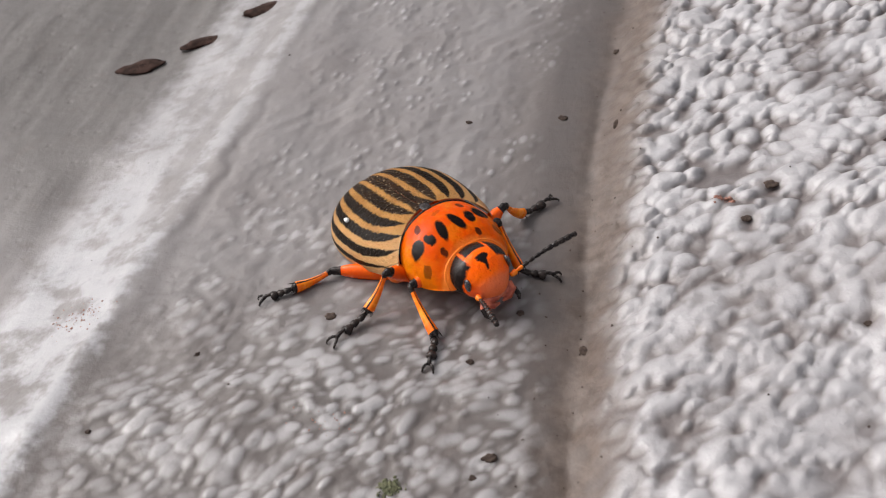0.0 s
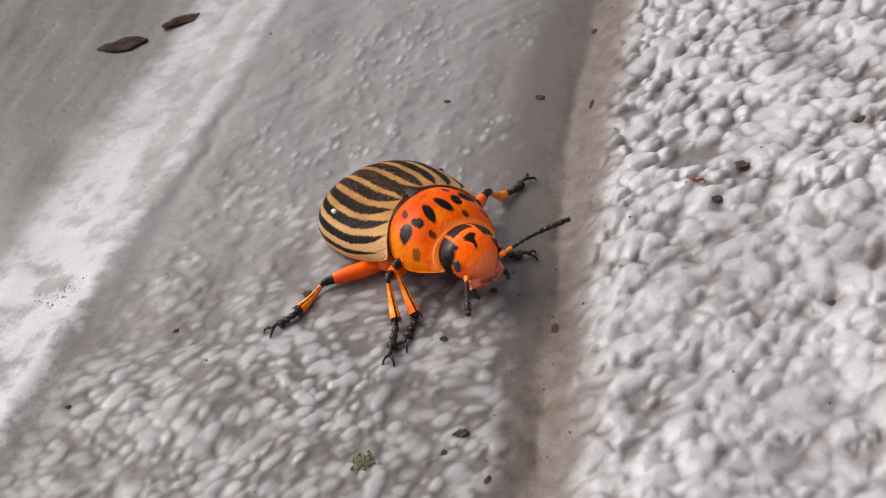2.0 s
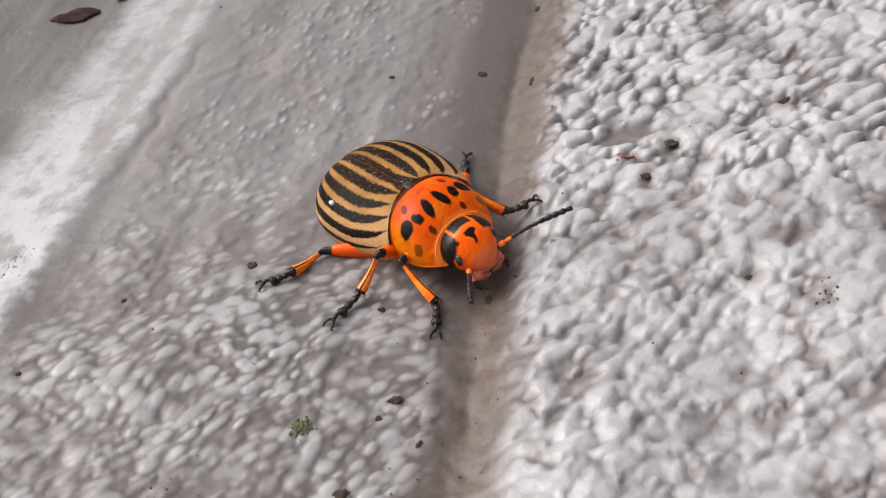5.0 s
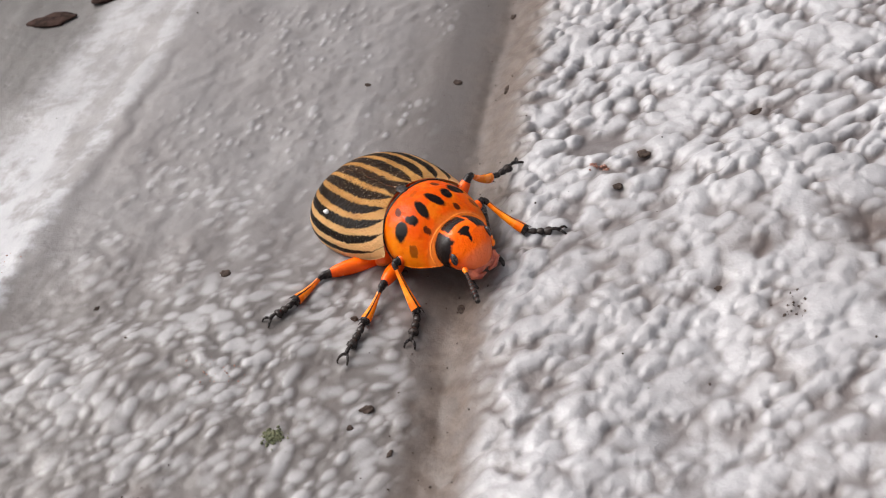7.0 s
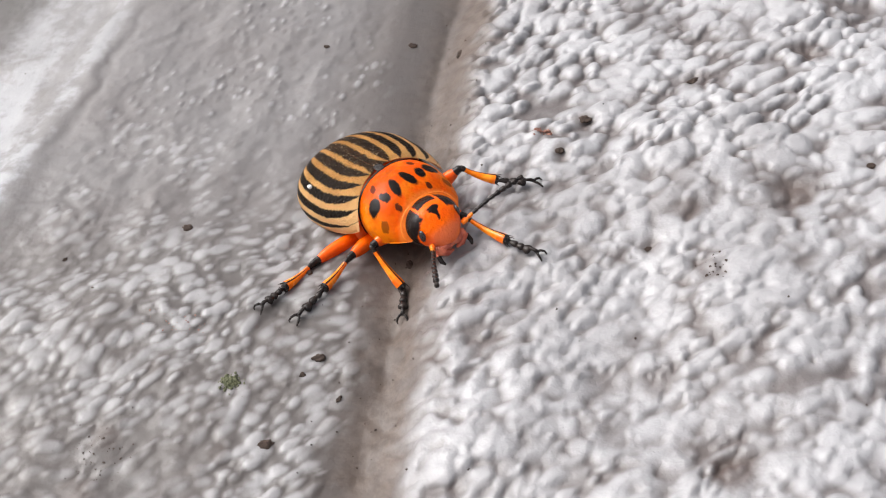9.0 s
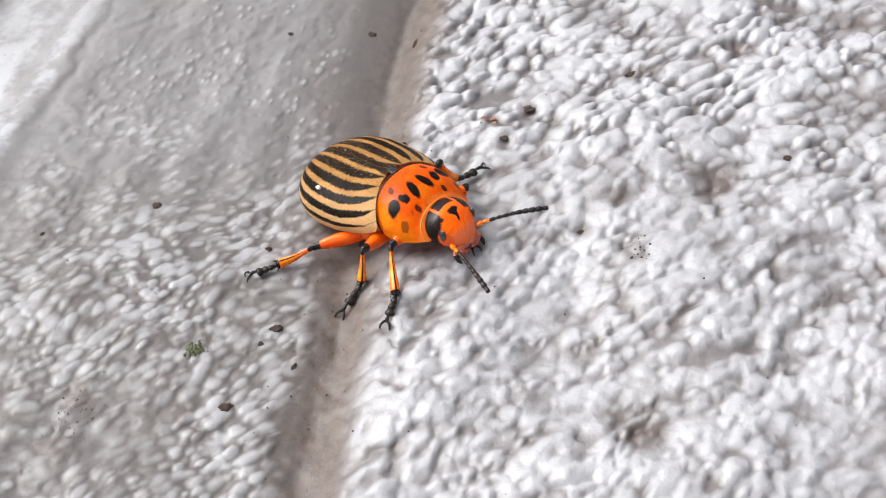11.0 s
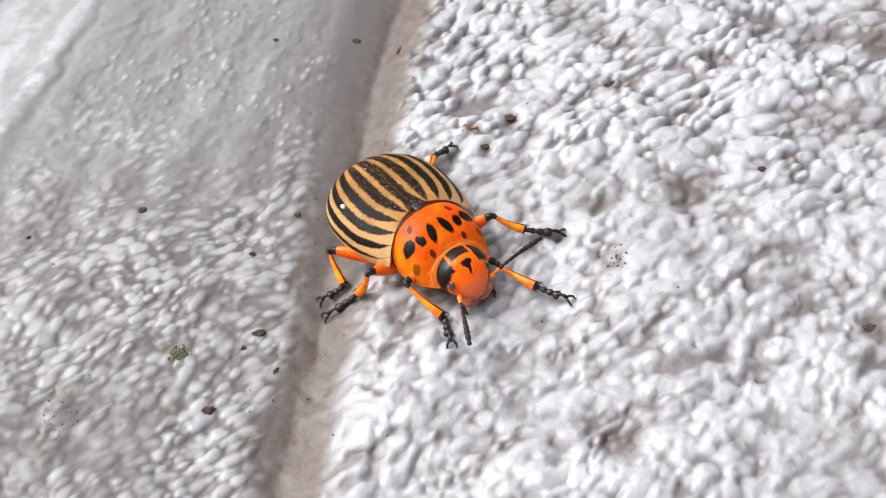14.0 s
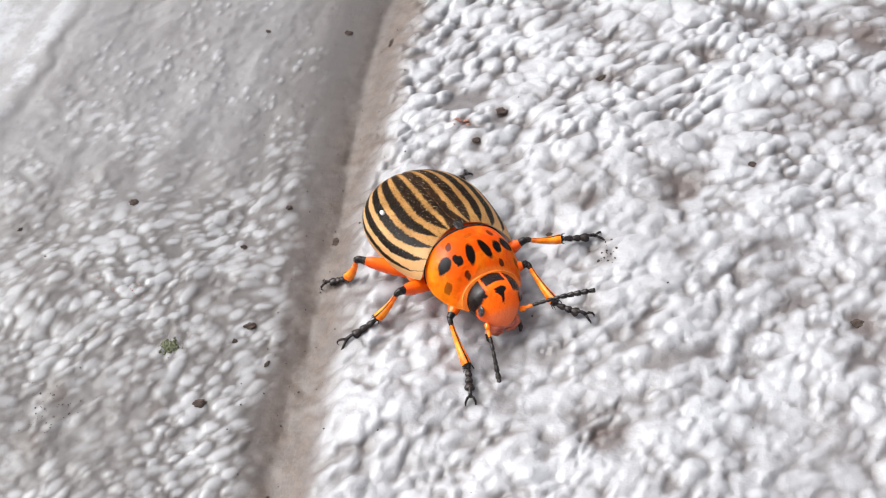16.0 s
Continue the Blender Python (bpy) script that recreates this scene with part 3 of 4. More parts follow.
for side in (-1, 1):
    bm = bmesh.new()
    add_ball(bm, (0.66, side * 1.10, 0.10), (0.25, 0.13, 0.40), 3, 0.0, 0, 0, 20)
    part("eye", bm, EYE, head, "oval black eye")
# face plate over the mouth, with a notched lip below it
bm = bmesh.new()
for v in add_ball(bm, (0, 0, 0), (0.30, 0.88, 0.26), 4, 0.14, 6.0):
    v.co.x -= 0.22 * MM * abs(v.co.y / MM / 0.8) ** 2
    v.co += Vector((1.16, 0, -0.42)) * MM
part("clypeus", bm, FACE, head, "broad orange face plate above the mouth")
bm = bmesh.new()
for v in add_ball(bm, (0, 0, 0), (0.26, 0.70, 0.28), 4, 0.16, 2.0):
    v.co.z += 0.12 * MM * math.exp(-(v.co.y / MM / 0.16) ** 2) * (v.co.z < 0)
    v.co += Vector((1.24, 0, -0.78)) * MM
part("labrum", bm, MOUTH, head, "pinkish notched upper lip")
for side in (-1, 1):
    bm = bmesh.new()
    add_tube(bm, [(1.02, side * 0.72, -0.66), (1.24, side * 0.70, -0.92), (1.36, side * 0.44, -1.10), (1.36, side * 0.10, -1.16)],
             [0.22, 0.24, 0.17, 0.06], 10, 1.0, None, 0.1)
    part("mandible", bm, MOUTH, head, "reddish jaw")
    bm = bmesh.new()
    add_tube(bm, [(0.95, side * 0.72, -0.82), (1.20, side * 0.92, -1.08), (1.40, side * 0.95, -1.34), (1.52, side * 0.86, -1.50)],
             [0.09, 0.13, 0.12, 0.05], 8, 1.0, [0, 1, 1])
    part("palp", bm, (MOUTH, BLACK), head, "short dark feeler at the mouth")


FEELER = 3.9  # length of a feeler


def antenna():
    bm = bmesh.new()
    line, radii, slots = [], [], []
    for i in range(11):
        x0, x1 = FEELER * i / 11, FEELER * (i + 1) / 11
        r = (0.15, 0.10, 0.10, 0.10, 0.105, 0.11, 0.13, 0.145, 0.155, 0.155, 0.125)[i]
        for k, f in ((0.03, 0.62), (0.2, 0.85), (0.7, 1.0), (0.9, 0.95), (0.98, 0.6)):
            x = x0 + (x1 - x0) * k
            line.append((x, 0, 0.16 * math.sin(math.pi * x / FEELER)))
            radii.append(r * f)
            slots.append(0 if i < 2 else 1)
    add_tube(bm, line, radii, 9, 1.0, slots)
    return bm


ANTENNA_AT = (4.92, 0.95, 1.05)
antennae = {k: part("antenna", antenna(), (LEG, BLACK), beetle, "beaded feeler, orange at its root and black beyond") for k in "RL"}

# legs: where each joins the body, its lengths (thigh, shin, foot) and the way its knee points
HIPS = {"1": (2.38, 0.73, 1.04), "2": (0.95, 1.45, 0.42), "3": (0.07, 1.96, 0.36)}
BONES = {"1": (2.13, 2.62, 1.70), "2": (2.59, 2.05, 2.02), "3": (3.38, 2.12, 1.50)}
KNEES = {"1": (-0.41, 0.77, 0.50), "2": (0.17, 0.50, 0.78), "3": (-0.58, 0.69, 0.02), "L3": (-0.95, 0.05, 0.25)}
RISES = {"1": 0.0, "2": 0.16, "3": 0.14}


def femur(n):
    bm = bmesh.new()
    add_tube(bm, [(n * q, 0, 0.07 * math.sin(math.pi * q)) for q in (0, 0.06, 0.2, 0.4, 0.6, 0.78, 0.86, 0.92, 0.97, 1.0, 1.03)],
             [0.16, 0.27, 0.37, 0.42, 0.41, 0.33, 0.25, 0.22, 0.22, 0.18, 0.08], 16, 0.82, [0, 0, 0, 0, 0, 0, 1, 1, 1, 1], 0.05)
    return bm


def tibia(n):
    """A shin that widens towards the foot, with a dark outer edge and a fringe of short spines at its end."""
    bm = bmesh.new()
    add_tube(bm, [(n * q, 0, -0.13 * math.sin(math.pi * q)) for q in (-0.04, 0.0, 0.06, 0.12, 0.25, 0.45, 0.65, 0.82, 0.92, 0.97, 1.01)],
             [0.07, 0.15, 0.17, 0.13, 0.14, 0.18, 0.23, 0.28, 0.29, 0.24, 0.10], 16, 0.85, [1, 1, 1, 0, 0, 0, 0, 0, 1, 1], 0.05, (4,))
    for k in range(7):
        a = 2 * math.pi * k / 7
        y, z = 0.24 * math.cos(a), 0.25 * math.sin(a)
        add_tube(bm, [(n * 0.93, y * 0.9, z * 0.9), (n * 0.99, y * 1.1, z * 1.1), (n * 1.05, y * 1.2, z * 1.2)], [0.03, 0.022, 0.006], 5, 1.0, [1, 1])
    return bm


def tarsus(n):
    """Three broad lobes, each overlapping the next, and a slim claw joint that rises out of the last."""
    bm = bmesh.new()
    for x0, x1, r in ((-0.02, 0.27, 0.15), (0.22, 0.47, 0.17), (0.42, 0.70, 0.22)):
        steps = (0.0, 0.12, 0.4, 0.7, 0.9, 1.0)
        add_tube(bm, [(n * (x0 + (x1 - x0) * q), 0, 0.10 * q * (1 - q) - 0.04) for q in steps], [r * f for f in (0.30, 0.50, 0.78, 1.0, 0.92, 0.45)], 12, 1.2, None, 0.12)
    add_tube(bm, [(n * 0.56, 0, 0.04), (n * 0.68, 0, 0.13), (n * 0.82, 0, 0.15), (n * 0.92, 0, 0.08), (n * 0.95, 0, 0.03)], [0.05, 0.075, 0.095, 0.11, 0.05], 10)
    return bm


def claw(n, side):
    bm = bmesh.new()
    add_tube(bm, [(n * 0.90, side * 0.03, 0.08), (n * 0.97, side * 0.14, 0.12), (n * 1.06, side * 0.23, 0.08), (n * 1.13, side * 0.25, -0.04), (n * 1.14, side * 0.22, -0.17), (n * 1.12, side * 0.19, -0.24)],
             [0.065, 0.07, 0.06, 0.045, 0.028, 0.008], 8)
    return bm


legs = {}
for side in "RL":
    for k in "123":
        hx, hy, hz = HIPS[k]
        bm = bmesh.new()
        add_ball(bm, (hx, (hy + 0.25) * (-1 if side == "R" else 1), hz + 0.22), (0.55, 0.50, 0.42), 3, 0.05, 4.0)
        part("coxa", bm, BELLY, beetle, "rounded orange leg base")
        lf, lt, lr = BONES[k]
        foot = part("tarsus", tarsus(lr), BLACK, beetle, "black segmented foot")
        for s in (-1, 1):
            part("claw", claw(lr, s), BLACK, foot, "hooked black claw")
        legs[side + k] = (part("femur", femur(lf), (THIGH, BLACK), beetle, "orange thigh with a black knee"),
                          part("tibia", tibia(lt), (LEG, BLACK), beetle, "orange shin with black ends"), foot)


# ---- dirt on the paint ----
def dirt(name, label, x, y, size, mat, seed, turn=0.0, category="dirt", pieces=1, rough=0.7):
    """A flat crumb, or a few, lying on the paint."""
    rnd = random.Random(seed)
    bm = bmesh.new()
    z = ground_z(x, y)
    for i in range(pieces):
        ox, oy = (0, 0) if pieces == 1 else (rnd.gauss(0, size[0] * 0.5), rnd.gauss(0, size[1] * 0.5))
        s = 1.0 if pieces == 1 else rnd.uniform(0.18, 0.42)
        a = radians(turn)
        px, py = ox * math.cos(a) - oy * math.sin(a), ox * math.sin(a) + oy * math.cos(a)
        add_ball(bm, (px, py, ground_z(x + px, y + py) - z + 0.02), (size[0] * s, size[1] * s, size[2] * (s if pieces > 1 else 1)), 3 if pieces == 1 else 2,
                 rough, seed + i, turn + (rnd.uniform(-40, 40) if pieces > 1 else 0))
    ob = new(name, from_bm(name, bm, mat))
    ob.location = Vector((x, y, z)) * MM
    return tagged(ob, label, category, group="dirt on the paint")


CRUMBS = ((5.75, 14.8, 0.42, 0.15, 70), (3.0, 16.1, 0.32, 0.25, 0), (-2.05, -6.85, 0.36, 0.26, 20), (12.0, 6.8, 0.42, 0.30, 10), (10.4, 4.5, 0.32, 0.25, 40),
          (2.35, -1.1, 0.18, 0.34, 20), (-19.0, -4.4, 0.16, 0.12, 0), (18.2, 8.9, 0.5, 0.25, 30), (-2.7, -1.6, 0.20, 0.16, 0), (-2.8, -7.8, 0.18, 0.14, 0),
          (-2.15, 16.2, 0.2, 0.16, 0), (6.8, 22.9, 0.3, 0.2, 60), (-14.9, -0.3, 0.16, 0.10, 30), (-0.3, 1.13, 0.20, 0.18, 0), (-4.35, -11.5, 0.42, 0.28, 10),
          (-8.97, 1.57, 0.30, 0.26, 0), (25.2, 0.7, 0.34, 0.24, 0), (13.8, -2.8, 0.28, 0.18, 20), (-1.1, -9.2, 0.22, 0.12, 60), (28.0, -10.3, 0.45, 0.32, 0))
for i, (x, y, a, b, turn) in enumerate(CRUMBS):
    dirt("dirt_speck", "dark crumb of dirt stuck on the white paint", x, y, (a * 0.85, b * 0.85, 0.08), DIRT, 10 + i, turn, rough=0.55)


def dots(name, label, x, y, wide, high, count, small, big, mat, seed, category="dirt"):
    """A sprinkle of crumbs too fine to pick apart."""
    rnd = random.Random(seed)
    bm = bmesh.new()
    z = ground_z(x, y)
    for i in range(count):
        px, py = rnd.gauss(0, wide), rnd.gauss(0, high)
        r = small + (big - small) * rnd.random() ** 2.5
        add_ball(bm, (px, py, ground_z(x + px, y + py) - z + r * 0.25), (r * rnd.uniform(0.8, 1.7), r, r * 0.7), 1, 0.5, seed + i, rnd.uniform(0, 180))
    ob = new(name, from_bm(name, bm, mat))
    ob.location = Vector((x, y, z)) * MM
    return tagged(ob, label, category, kind="stuff")


dots("rusty_crumbs", "reddish crumbs of dirt on the white paint", 9.8, 6.1, 0.30, 0.16, 26, 0.03, 0.13, RUST, 61)
dots("moss", "small tuft of dark green moss on the paint", -6.1, -8.1, 0.21, 0.18, 240, 0.03, 0.09, MOSS, 71, "moss")
dots("dark_crumbs", "sprinkle of fine dark crumbs between the grains", -11.8, -11.5, 0.9, 1.0, 80, 0.012, 0.05, DIRT, 75)
dots("rusty_crumbs", "faint reddish crumbs on the white paint", -8.6, -4.6, 0.8, 0.5, 40, 0.012, 0.045, RUST, 76)
dots("dark_crumbs", "patch of fine dark crumbs on the paint", 16.3, -4.9, 0.55, 0.40, 24, 0.02, 0.08, DIRT, 72)
dots("brown_crumbs", "patch of fine brown crumbs on the bright lip", -21.0, 3.0, 0.75, 0.50, 110, 0.015, 0.06, RUST, 73)
for i, (x, y, a, b, turn) in enumerate(((-23.0, 26.8, 1.65, 0.75, 24), (-18.9, 29.2, 1.8, 0.5, 22), (-15.2, 32.0, 1.5, 0.6, 28))):
    dirt("dark_flake", "dark elongated flake of dirt beside the bright lip", x, y, (a, b, 0.16), FLAKE, 81 + i, turn, rough=0.4)

# dust far too small to count, thickest along the joint
rnd = random.Random(7)
bm = bmesh.new()
for i in range(300):
    y = rnd.uniform(-20, 34)
    x = float(joint_x(y)) + rnd.gauss(0.0, 1.3) if i % 3 else rnd.uniform(-24, 34)
    r = 0.015 + 0.05 * rnd.random() ** 3
    add_ball(bm, (x, y, ground_z(x, y) + r * 0.3), (r * rnd.uniform(0.8, 1.8), r, r * 0.7), 1, 0.3, i, rnd.uniform(0, 180))
tagged(new("dust", from_bm("dust", bm, DIRT)), "fine dark dust on the white paint", "dust", kind="stuff")


# ---- what moves ----
# seconds, place (mm), heading, nose up, lean (degrees)
BODY = [
    (0, -4.10, 5.23, -0.08, -54.7, 8.5, 4.0),
    (0.5, -3.76, 5.07, -0.05, -50.9, 11.0, 2.7),
    (1, -3.57, 5.16, -0.05, -50.7, 9.8, 2.1),
    (1.5, -3.69, 4.51, -0.10, -51.6, 9.9, 1.3),
    (2, -3.53, 4.41, -0.04, -52.4, 12.9, 1.8),
    (2.5, -2.88, 4.35, -0.03, -51.4, 12.6, 3.8),
    (3, -2.05, 3.56, -0.04, -51.7, 11.1, 6.1),
    (3.5, -1.70, 3.47, -0.04, -49.4, 12.6, 4.2),
    (4, -1.67, 3.34, -0.05, -50.5, 9.4, 4.4),
    (4.5, -1.07, 3.50, -0.07, -50.7, 8.9, 8.4),
    (7, 0.36, 3.51, -0.00, -49.3, 13.6, 6.7),
    (7.5, 0.47, 2.88, 0.02, -47.9, 16.1, 3.8),
    (8, 1.02, 2.88, 0.03, -51.5, 17.7, 8.2),
    (8.5, 1.17, 2.51, 0.03, -55.2, 18.7, 9.1),
    (9, 1.72, 2.08, 0.04, -54.2, 17.3, 7.9),
    (9.5, 2.69, 1.24, 0.30, -55.2, 20.5, -0.4),
    (10, 3.03, 0.04, 0.51, -49.8, 20.4, -0.1),
    (12.5, 5.98, -0.72, 1.46, -41.7, 2.9, -1.0),
    (13, 5.98, -1.35, 1.48, -48.4, 7.7, -2.7),
    (13.5, 6.36, -2.19, 1.57, -55.5, 6.0, -2.8),
    (14, 6.44, -2.47, 1.57, -56.9, 7.5, 4.2),
    (14.5, 6.83, -2.94, 1.65, -59.8, 6.3, 0.4),
    (15, 7.36, -3.15, 1.72, -57.8, 10.1, -4.0),
    (15.5, 7.60, -3.20, 1.77, -58.1, 10.3, 1.5),
    (16, 8.45, -4.66, 1.97, -63.1, 6.2, -4.2),
]
# the hind foot on the far side, behind the body until it comes into view
HIDDEN_HIND = [(0, -2.6, 9.8), (2, -2.6, 9.8), (2.5, -0.9, 8.1), (4.4, -0.9, 8.1), (5, 0.4, 8.2), (6.2, 0.4, 8.2), (6.6, 1.2, 7.7), (8.2, 1.2, 7.7), (8.6, 3.2, 6.5), (9.6, 3.2, 6.5), (9.9, 4.4, 4.5), (10.9, 4.4, 4.5), (11.2, 5.6, 4.2), (12.3, 5.6, 4.2)]
# where each claw stands: seconds, x, y (mm)
FEET = {
    "R3": [ (0, -12.3, 2.9), (0.5, -11.6, -0.2), (1, -11.2, -0.3), (1.5, -10.5, -0.7), (2, -10.5, -0.8), (2.5, -10.5, -0.7), (3, -10.6, -0.7), (3.5, -10.5, -0.7), (4, -10.0, -0.7), (4.5, -8.4, 0.1), (7, -6.7, -1.6), (7.5, -6.7, -1.6), (8, -6.7, -1.7), (8.5, -5.6, -1.5), (9, -5.2, -4.1), (9.5, -4.8, -4.1), (10, -4.4, -3.8), (12.5, 0.8, -5.8), (13, 0.7, -5.7), (13.35, 0.7, -5.6), (13.5, -1.9, -3.6), (13.75, 1.1, -5.0), (14, 1.0, -4.8), (14.5, 0.6, -5.1), (15, 0.7, -5.3), (15.5, 0.9, -5.1), (16, 1.5, -4.2) ],
    "R2": [ (0, -8.7, -0.1), (0.5, -8.7, -0.2), (1, -8.7, -0.2), (1.5, -8.7, -0.1), (2, -5.1, -2.8), (2.5, -4.9, -2.7), (3, -4.9, -2.7), (3.5, -5.0, -2.6), (4, -4.9, -2.6), (4.5, -5.0, -2.4), (7, -3.3, -4.5), (7.5, -3.3, -4.7), (8, -3.3, -4.7), (8.5, -3.3, -4.6), (9, -3.3, -4.7), (9.5, 1.2, -6.1), (10, 1.2, -6.0), (12.5, 0.2, -5.5), (13, 1.5, -6.1), (13.5, 1.3, -5.9), (14, 1.2, -5.9), (14.5, 1.4, -5.9), (15, 2.7, -8.7), (15.5, 2.7, -8.7), (16, 2.7, -8.8) ],
    "R1": [ (0, -4.5, -1.9), (0.5, -4.5, -2.1), (1, -4.5, -2.0), (1.5, -4.5, -2.0), (2, -4.5, -2.0), (2.5, -4.4, -2.4), (3, -0.4, -3.2), (3.5, -0.2, -3.3), (4, -0.3, -3.2), (4.5, -0.2, -3.3), (7, -0.1, -3.3), (7.5, 1.9, -4.5), (8, 2.0, -4.7), (8.5, 1.9, -4.8), (9, 1.9, -4.7), (9.5, 1.8, -6.2), (10, 3.5, -7.8), (12.5, 6.1, -7.7), (13, 6.6, -6.5), (13.5, 7.8, -9.2), (14, 7.7, -9.3), (14.5, 7.8, -9.3), (15, 7.7, -9.4), (15.5, 7.8, -9.5), (16, 8.9, -12.9) ],
    "L2": [ (0, 1.8, 9.1), (0.5, 1.8, 9.1), (1, 1.8, 9.0), (1.5, 1.9, 9.1), (2, 1.9, 9.1), (2.5, 1.9, 9.0), (3, 1.7, 9.0), (3.5, 1.9, 9.0), (4, 1.9, 9.0), (4.5, 1.8, 9.0), (7, 5.7, 7.5), (7.5, 5.7, 7.5), (8, 5.8, 7.4), (8.5, 6.3, 5.9), (9, 9.0, 2.4), (9.5, 9.0, 2.7), (10, 9.1, 2.4), (12.5, 9.3, 2.1), (13, 9.1, 2.4), (13.5, 10.7, -1.1), (14, 14.0, -2.5), (14.5, 13.3, -2.2), (15, 13.3, -2.2), (15.5, 13.1, -2.0), (16, 16.2, -3.7) ],
    "L1": [ (0, 1.6, 3.5), (0.5, 1.6, 3.6), (1, 1.7, 3.6), (1.5, 1.7, 3.6), (2, 1.7, 3.5), (2.5, 4.6, 4.7), (3, 4.9, 4.1), (3.5, 4.9, 3.9), (4, 4.8, 4.1), (4.5, 5.0, 4.1), (7, 7.4, 2.1), (7.5, 7.5, 2.1), (8, 7.4, 2.0), (8.5, 7.4, 2.0), (9, 9.3, -3.3), (9.5, 8.0, -3.2), (10, 8.2, -3.6), (12.5, 14.2, -2.6), (13, 14.2, -2.7), (13.5, 14.2, -2.6), (14, 14.1, -7.3), (14.5, 13.2, -7.1), (15, 13.2, -7.1), (15.5, 15.1, -8.9), (16, 15.0, -8.8) ],
    "L3": HIDDEN_HIND + [(12.7, 8.6, 4.8), (13, 8.6, 4.8), (15, 8.5, 4.6), (15.5, 9.7, 2.3), (16, 9.7, 2.1)],
}
# the way each feeler points, in the beetle's own space
FEELERS = {
    "R": [(0, 0.88, -0.33, 0.33), (0.5, 1.0, -0.01, -0.06), (1, 0.86, -0.47, 0.21), (1.5, 0.91, -0.39, 0.12), (2, 0.8, -0.56, 0.2), (2.5, 0.86, -0.49, 0.16), (3, 0.96, -0.24, -0.14), (3.5, 0.81, -0.52, 0.29), (4, 0.8, -0.37, 0.47), (4.5, 0.73, -0.53, 0.43), (7, 0.83, -0.48, 0.29), (7.5, 0.74, -0.56, 0.37), (8, 0.95, -0.31, -0.07), (8.5, 0.63, -0.14, -0.76), (9, 0.84, -0.52, 0.17), (9.5, 0.63, -0.13, -0.77), (10, 0.86, -0.5, 0.07), (12.5, 0.93, 0.0, -0.37), (13, 0.66, -0.68, 0.32), (13.5, 0.9, -0.4, -0.17), (14, 0.86, -0.46, 0.21), (14.5, 0.68, -0.6, 0.42), (15, 0.79, -0.06, -0.61), (15.5, 0.81, -0.55, 0.2), (16, 0.79, -0.19, -0.58)],
    "L": [(0, 0.01, 1.0, 0.01), (0.5, -0.34, 0.94, 0.07), (1, 0.1, 0.86, 0.49), (1.5, 0.55, 0.82, 0.15), (2, 0.16, 0.99, 0.01), (2.5, 0.27, 0.85, 0.45), (3, 0.81, -0.28, 0.51), (3.5, 0.3, 0.91, 0.28), (4, 0.0, 0.78, 0.62), (4.5, 0.47, 0.87, 0.18), (7, -0.80, 0.57, -0.15), (8.5, -0.80, 0.57, -0.15), (9, 0.1, 0.95, 0.1), (9.5, 0.69, 0.66, -0.29), (10, 0.71, 0.68, -0.18), (12.5, 0.22, 0.97, 0.08), (13.5, 0.79, 0.61, -0.06), (14, -0.13, 0.99, -0.04), (14.5, 0.48, 0.86, 0.2), (15, 0.52, 0.85, -0.06), (16, 0.39, 0.86, 0.33)],
}


def flow(rows, t):
    """A smooth curve through the rows (monotone cubic) at the time t."""
    ts = [r[0] for r in rows]
    if t <= ts[0]:
        return list(rows[0][1:])
    if t >= ts[-1]:
        return list(rows[-1][1:])
    i = max(k for k in range(len(ts) - 1) if ts[k] <= t)
    h = ts[i + 1] - ts[i]
    u = (t - ts[i]) / h

    def slope(k, c):
        if k in (0, len(ts) - 1):
            return 0.0
        a = (rows[k][c] - rows[k - 1][c]) / (ts[k] - ts[k - 1])
        b = (rows[k + 1][c] - rows[k][c]) / (ts[k + 1] - ts[k])
        return 0.0 if a * b <= 0 else 2 * a * b / (a + b)

    out = []
    for c in range(1, len(rows[0])):
        p0, p1, m0, m1 = rows[i][c], rows[i + 1][c], slope(i, c) * h, slope(i + 1, c) * h
        out.append((2 * u**3 - 3 * u**2 + 1) * p0 + (u**3 - 2 * u**2 + u) * m0 + (3 * u**2 - 2 * u**3) * p1 + (u**3 - u**2) * m1)
    return out


def body_pose(t):
    x, y, z, yaw, up, lean = flow(BODY, t)
    return pose(x * MM, y * MM, z * MM, lean, -up, yaw)


def claw_place(rows, t):
    """A planted claw stays; between two stands it swings over in a quick low arc."""
    ts = [r[0] for r in rows]
    i = max([k for k in range(len(ts)) if ts[k] <= t + 1e-6])
    if i == len(ts) - 1:
        return Vector((rows[i][1], rows[i][2], ground_z(rows[i][1], rows[i][2])))
    (t0, x0, y0), (t1, x1, y1) = rows[i], rows[i + 1]
    far = math.hypot(x1 - x0, y1 - y0)
    span = min(t1 - t0, 0.5)
    mid = (t0 + t1) / 2
    u = min(1.0, max(0.0, (t - (mid - span / 2)) / span))
    u = u * u * (3 - 2 * u)
    x, y = x0 + (x1 - x0) * u, y0 + (y1 - y0) * u
    lift = (0.9 if far > 0.9 else 0.0) * math.sin(math.pi * u)
    return Vector((x, y, ground_z(x, y) + lift))


def bone(at, to, up):
    """The pose of a limb that starts at one point and runs along its x towards another (mm)."""
    ex = (to - at).normalized()
    ey = up.cross(ex).normalized()
    ez = ex.cross(ey)
    m = Matrix((ex, ey, ez)).transposed().to_4x4()
    m.translation = at * MM
    return m


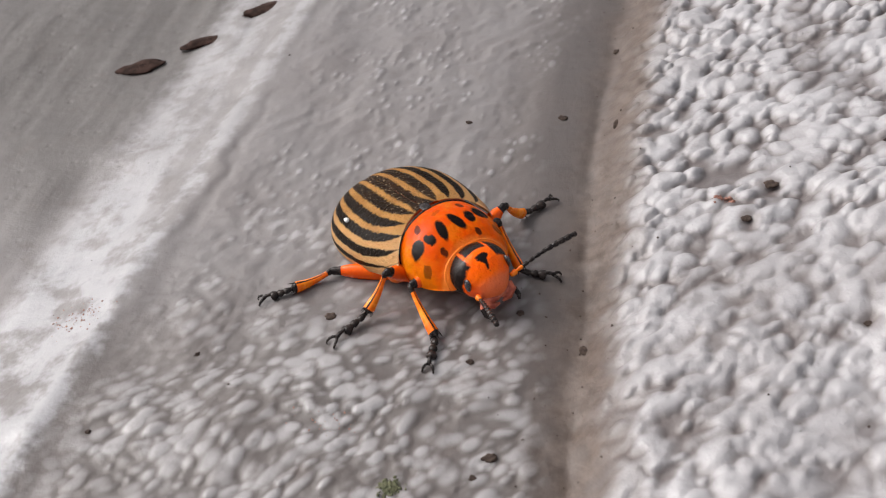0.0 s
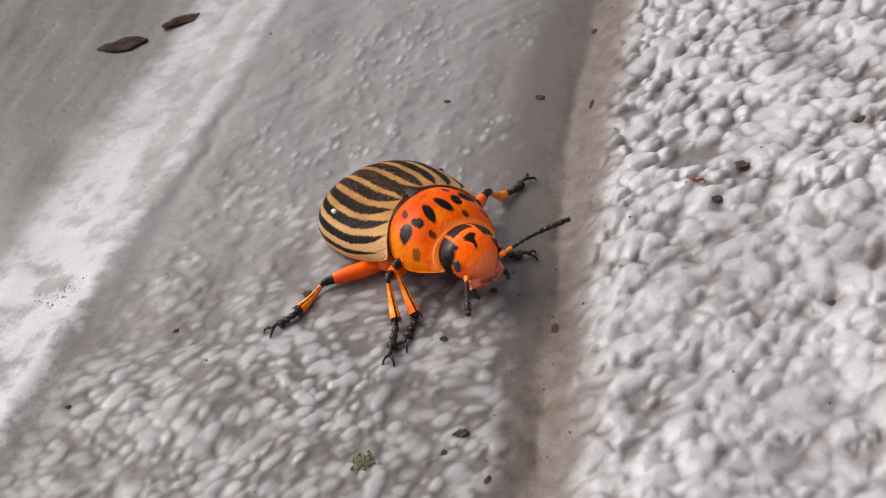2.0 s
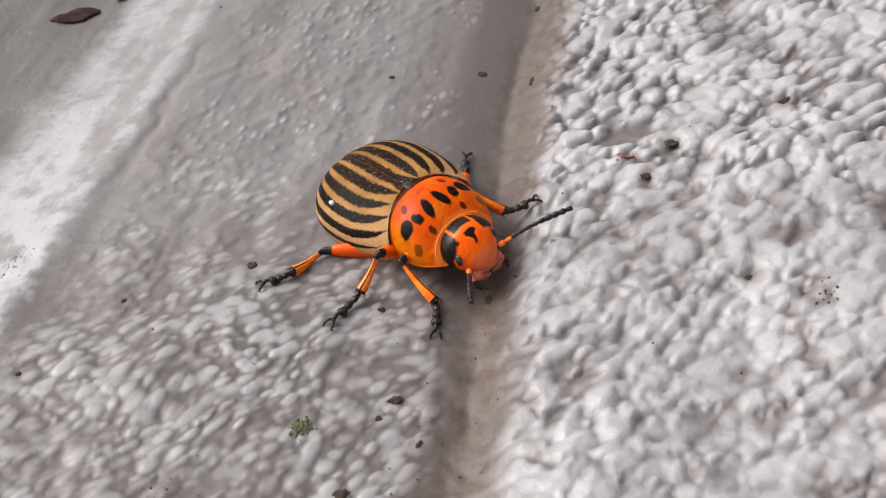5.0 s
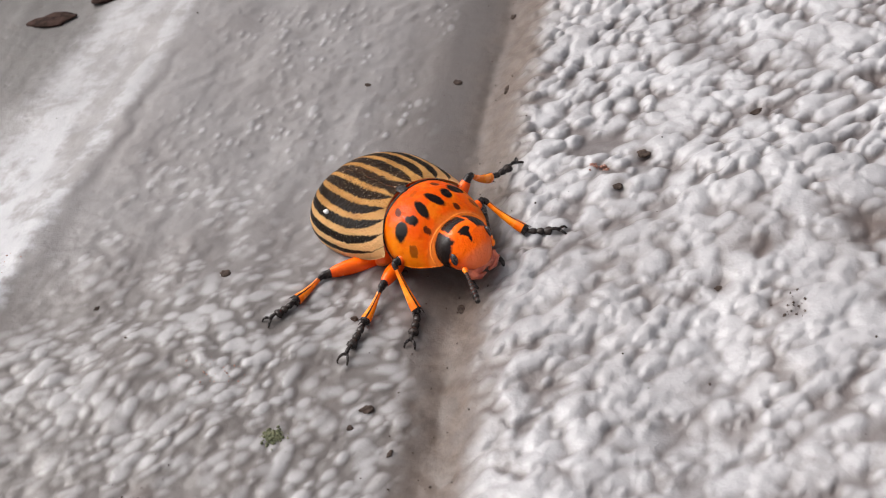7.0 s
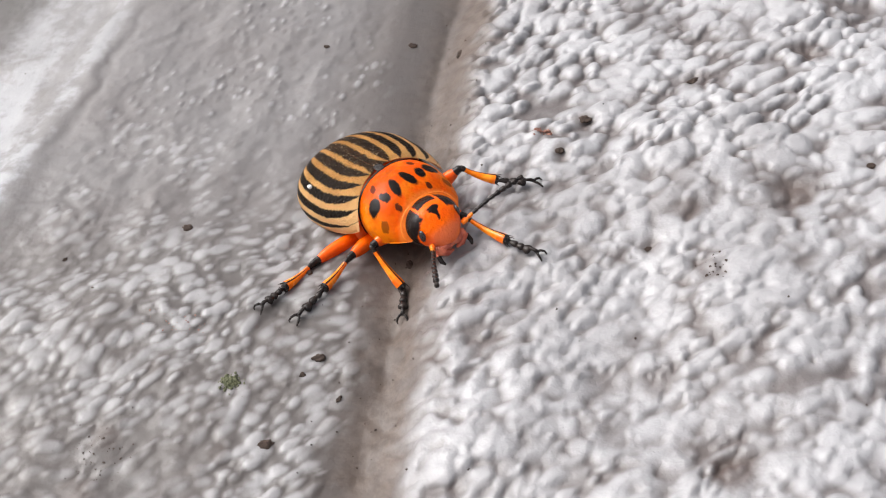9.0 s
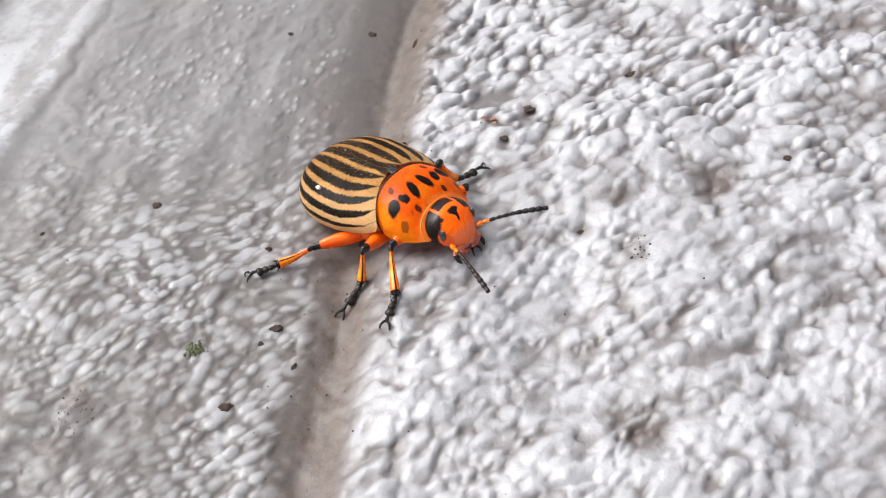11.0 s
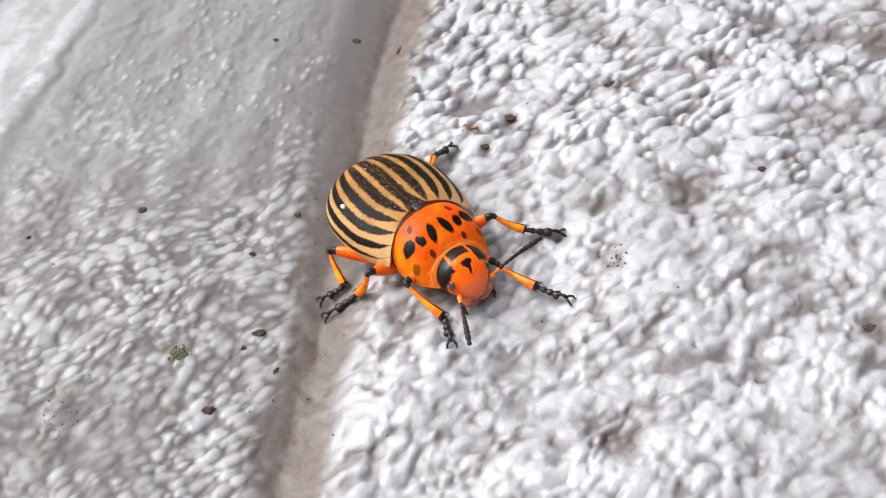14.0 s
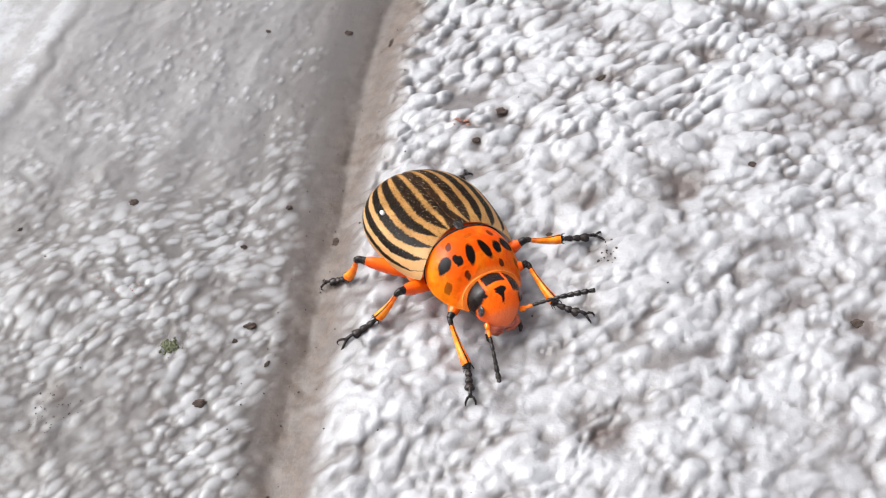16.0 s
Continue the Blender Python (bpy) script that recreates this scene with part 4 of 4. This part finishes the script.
SETBACK = {"R3": 0.3, "L3": 4.5}  # hind feet point this far behind the hip (mm)


def leg_poses(name, t, body):
    side, k = (-1 if name[0] == "R" else 1), name[1]
    lf, lt, lr = BONES[k]
    hip = Vector(HIPS[k]) * 1.0
    hip.y *= side
    inv = body.inverted()
    tip = (inv @ (claw_place(FEET[name], t) * MM)) / MM
    up = (inv.to_3x3() @ Vector((0, 0, 1))).normalized()
    flat = hip - Vector((SETBACK.get(name, 0.0), 0, 0)) - tip
    flat -= up * flat.dot(up)
    ankle = tip + flat.normalized() * (lr * math.cos(RISES[k])) + up * (lr * math.sin(RISES[k]) + 0.1)
    stand = body @ (ankle * MM) / MM
    ankle += up * max(0.0, ground_z(stand.x, stand.y) + 0.30 - stand.z)
    reach = ankle - hip
    far = min(max(reach.length, abs(lf - lt) + 0.35), lf + lt - 0.04)
    ankle = hip + reach.normalized() * far
    along = reach.normalized()
    bend = Vector(KNEES.get(name, KNEES[k]))
    bend.y *= side
    bend = (bend - along * bend.dot(along)).normalized()
    a = (lf * lf - lt * lt + far * far) / (2 * far)
    for lift in range(8):
        knee = hip + along * a + bend * math.sqrt(max(0.0, lf * lf - a * a))
        stand = body @ (knee * MM) / MM
        if stand.z > ground_z(stand.x, stand.y) + 0.14:
            break
        bend = bend + up * 0.35
        bend = (bend - along * bend.dot(along)).normalized()
    return bone(hip, knee, up), bone(knee, ankle, up), bone(ankle, tip + up * 0.14, up)


def motions():
    times = [round(0.1 * i, 1) for i in range(161)]
    bodies = {t: body_pose(t) for t in times}
    walk(beetle, [(t, bodies[t]) for t in times])
    for name, limbs in legs.items():
        rows = {t: leg_poses(name, t, bodies[t]) for t in times}
        for i, limb in enumerate(limbs):
            walk(limb, [(t, rows[t][i]) for t in times])
    for name, feeler in antennae.items():
        at = Vector(ANTENNA_AT)
        at.y *= -1 if name == "R" else 1
        rows = []
        for t in times:
            way = Vector(flow(FEELERS[name], t)).normalized()
            rows.append((t, bone(at, at + way, Vector((0, 0, 1)))))
        walk(feeler, rows)


motions()
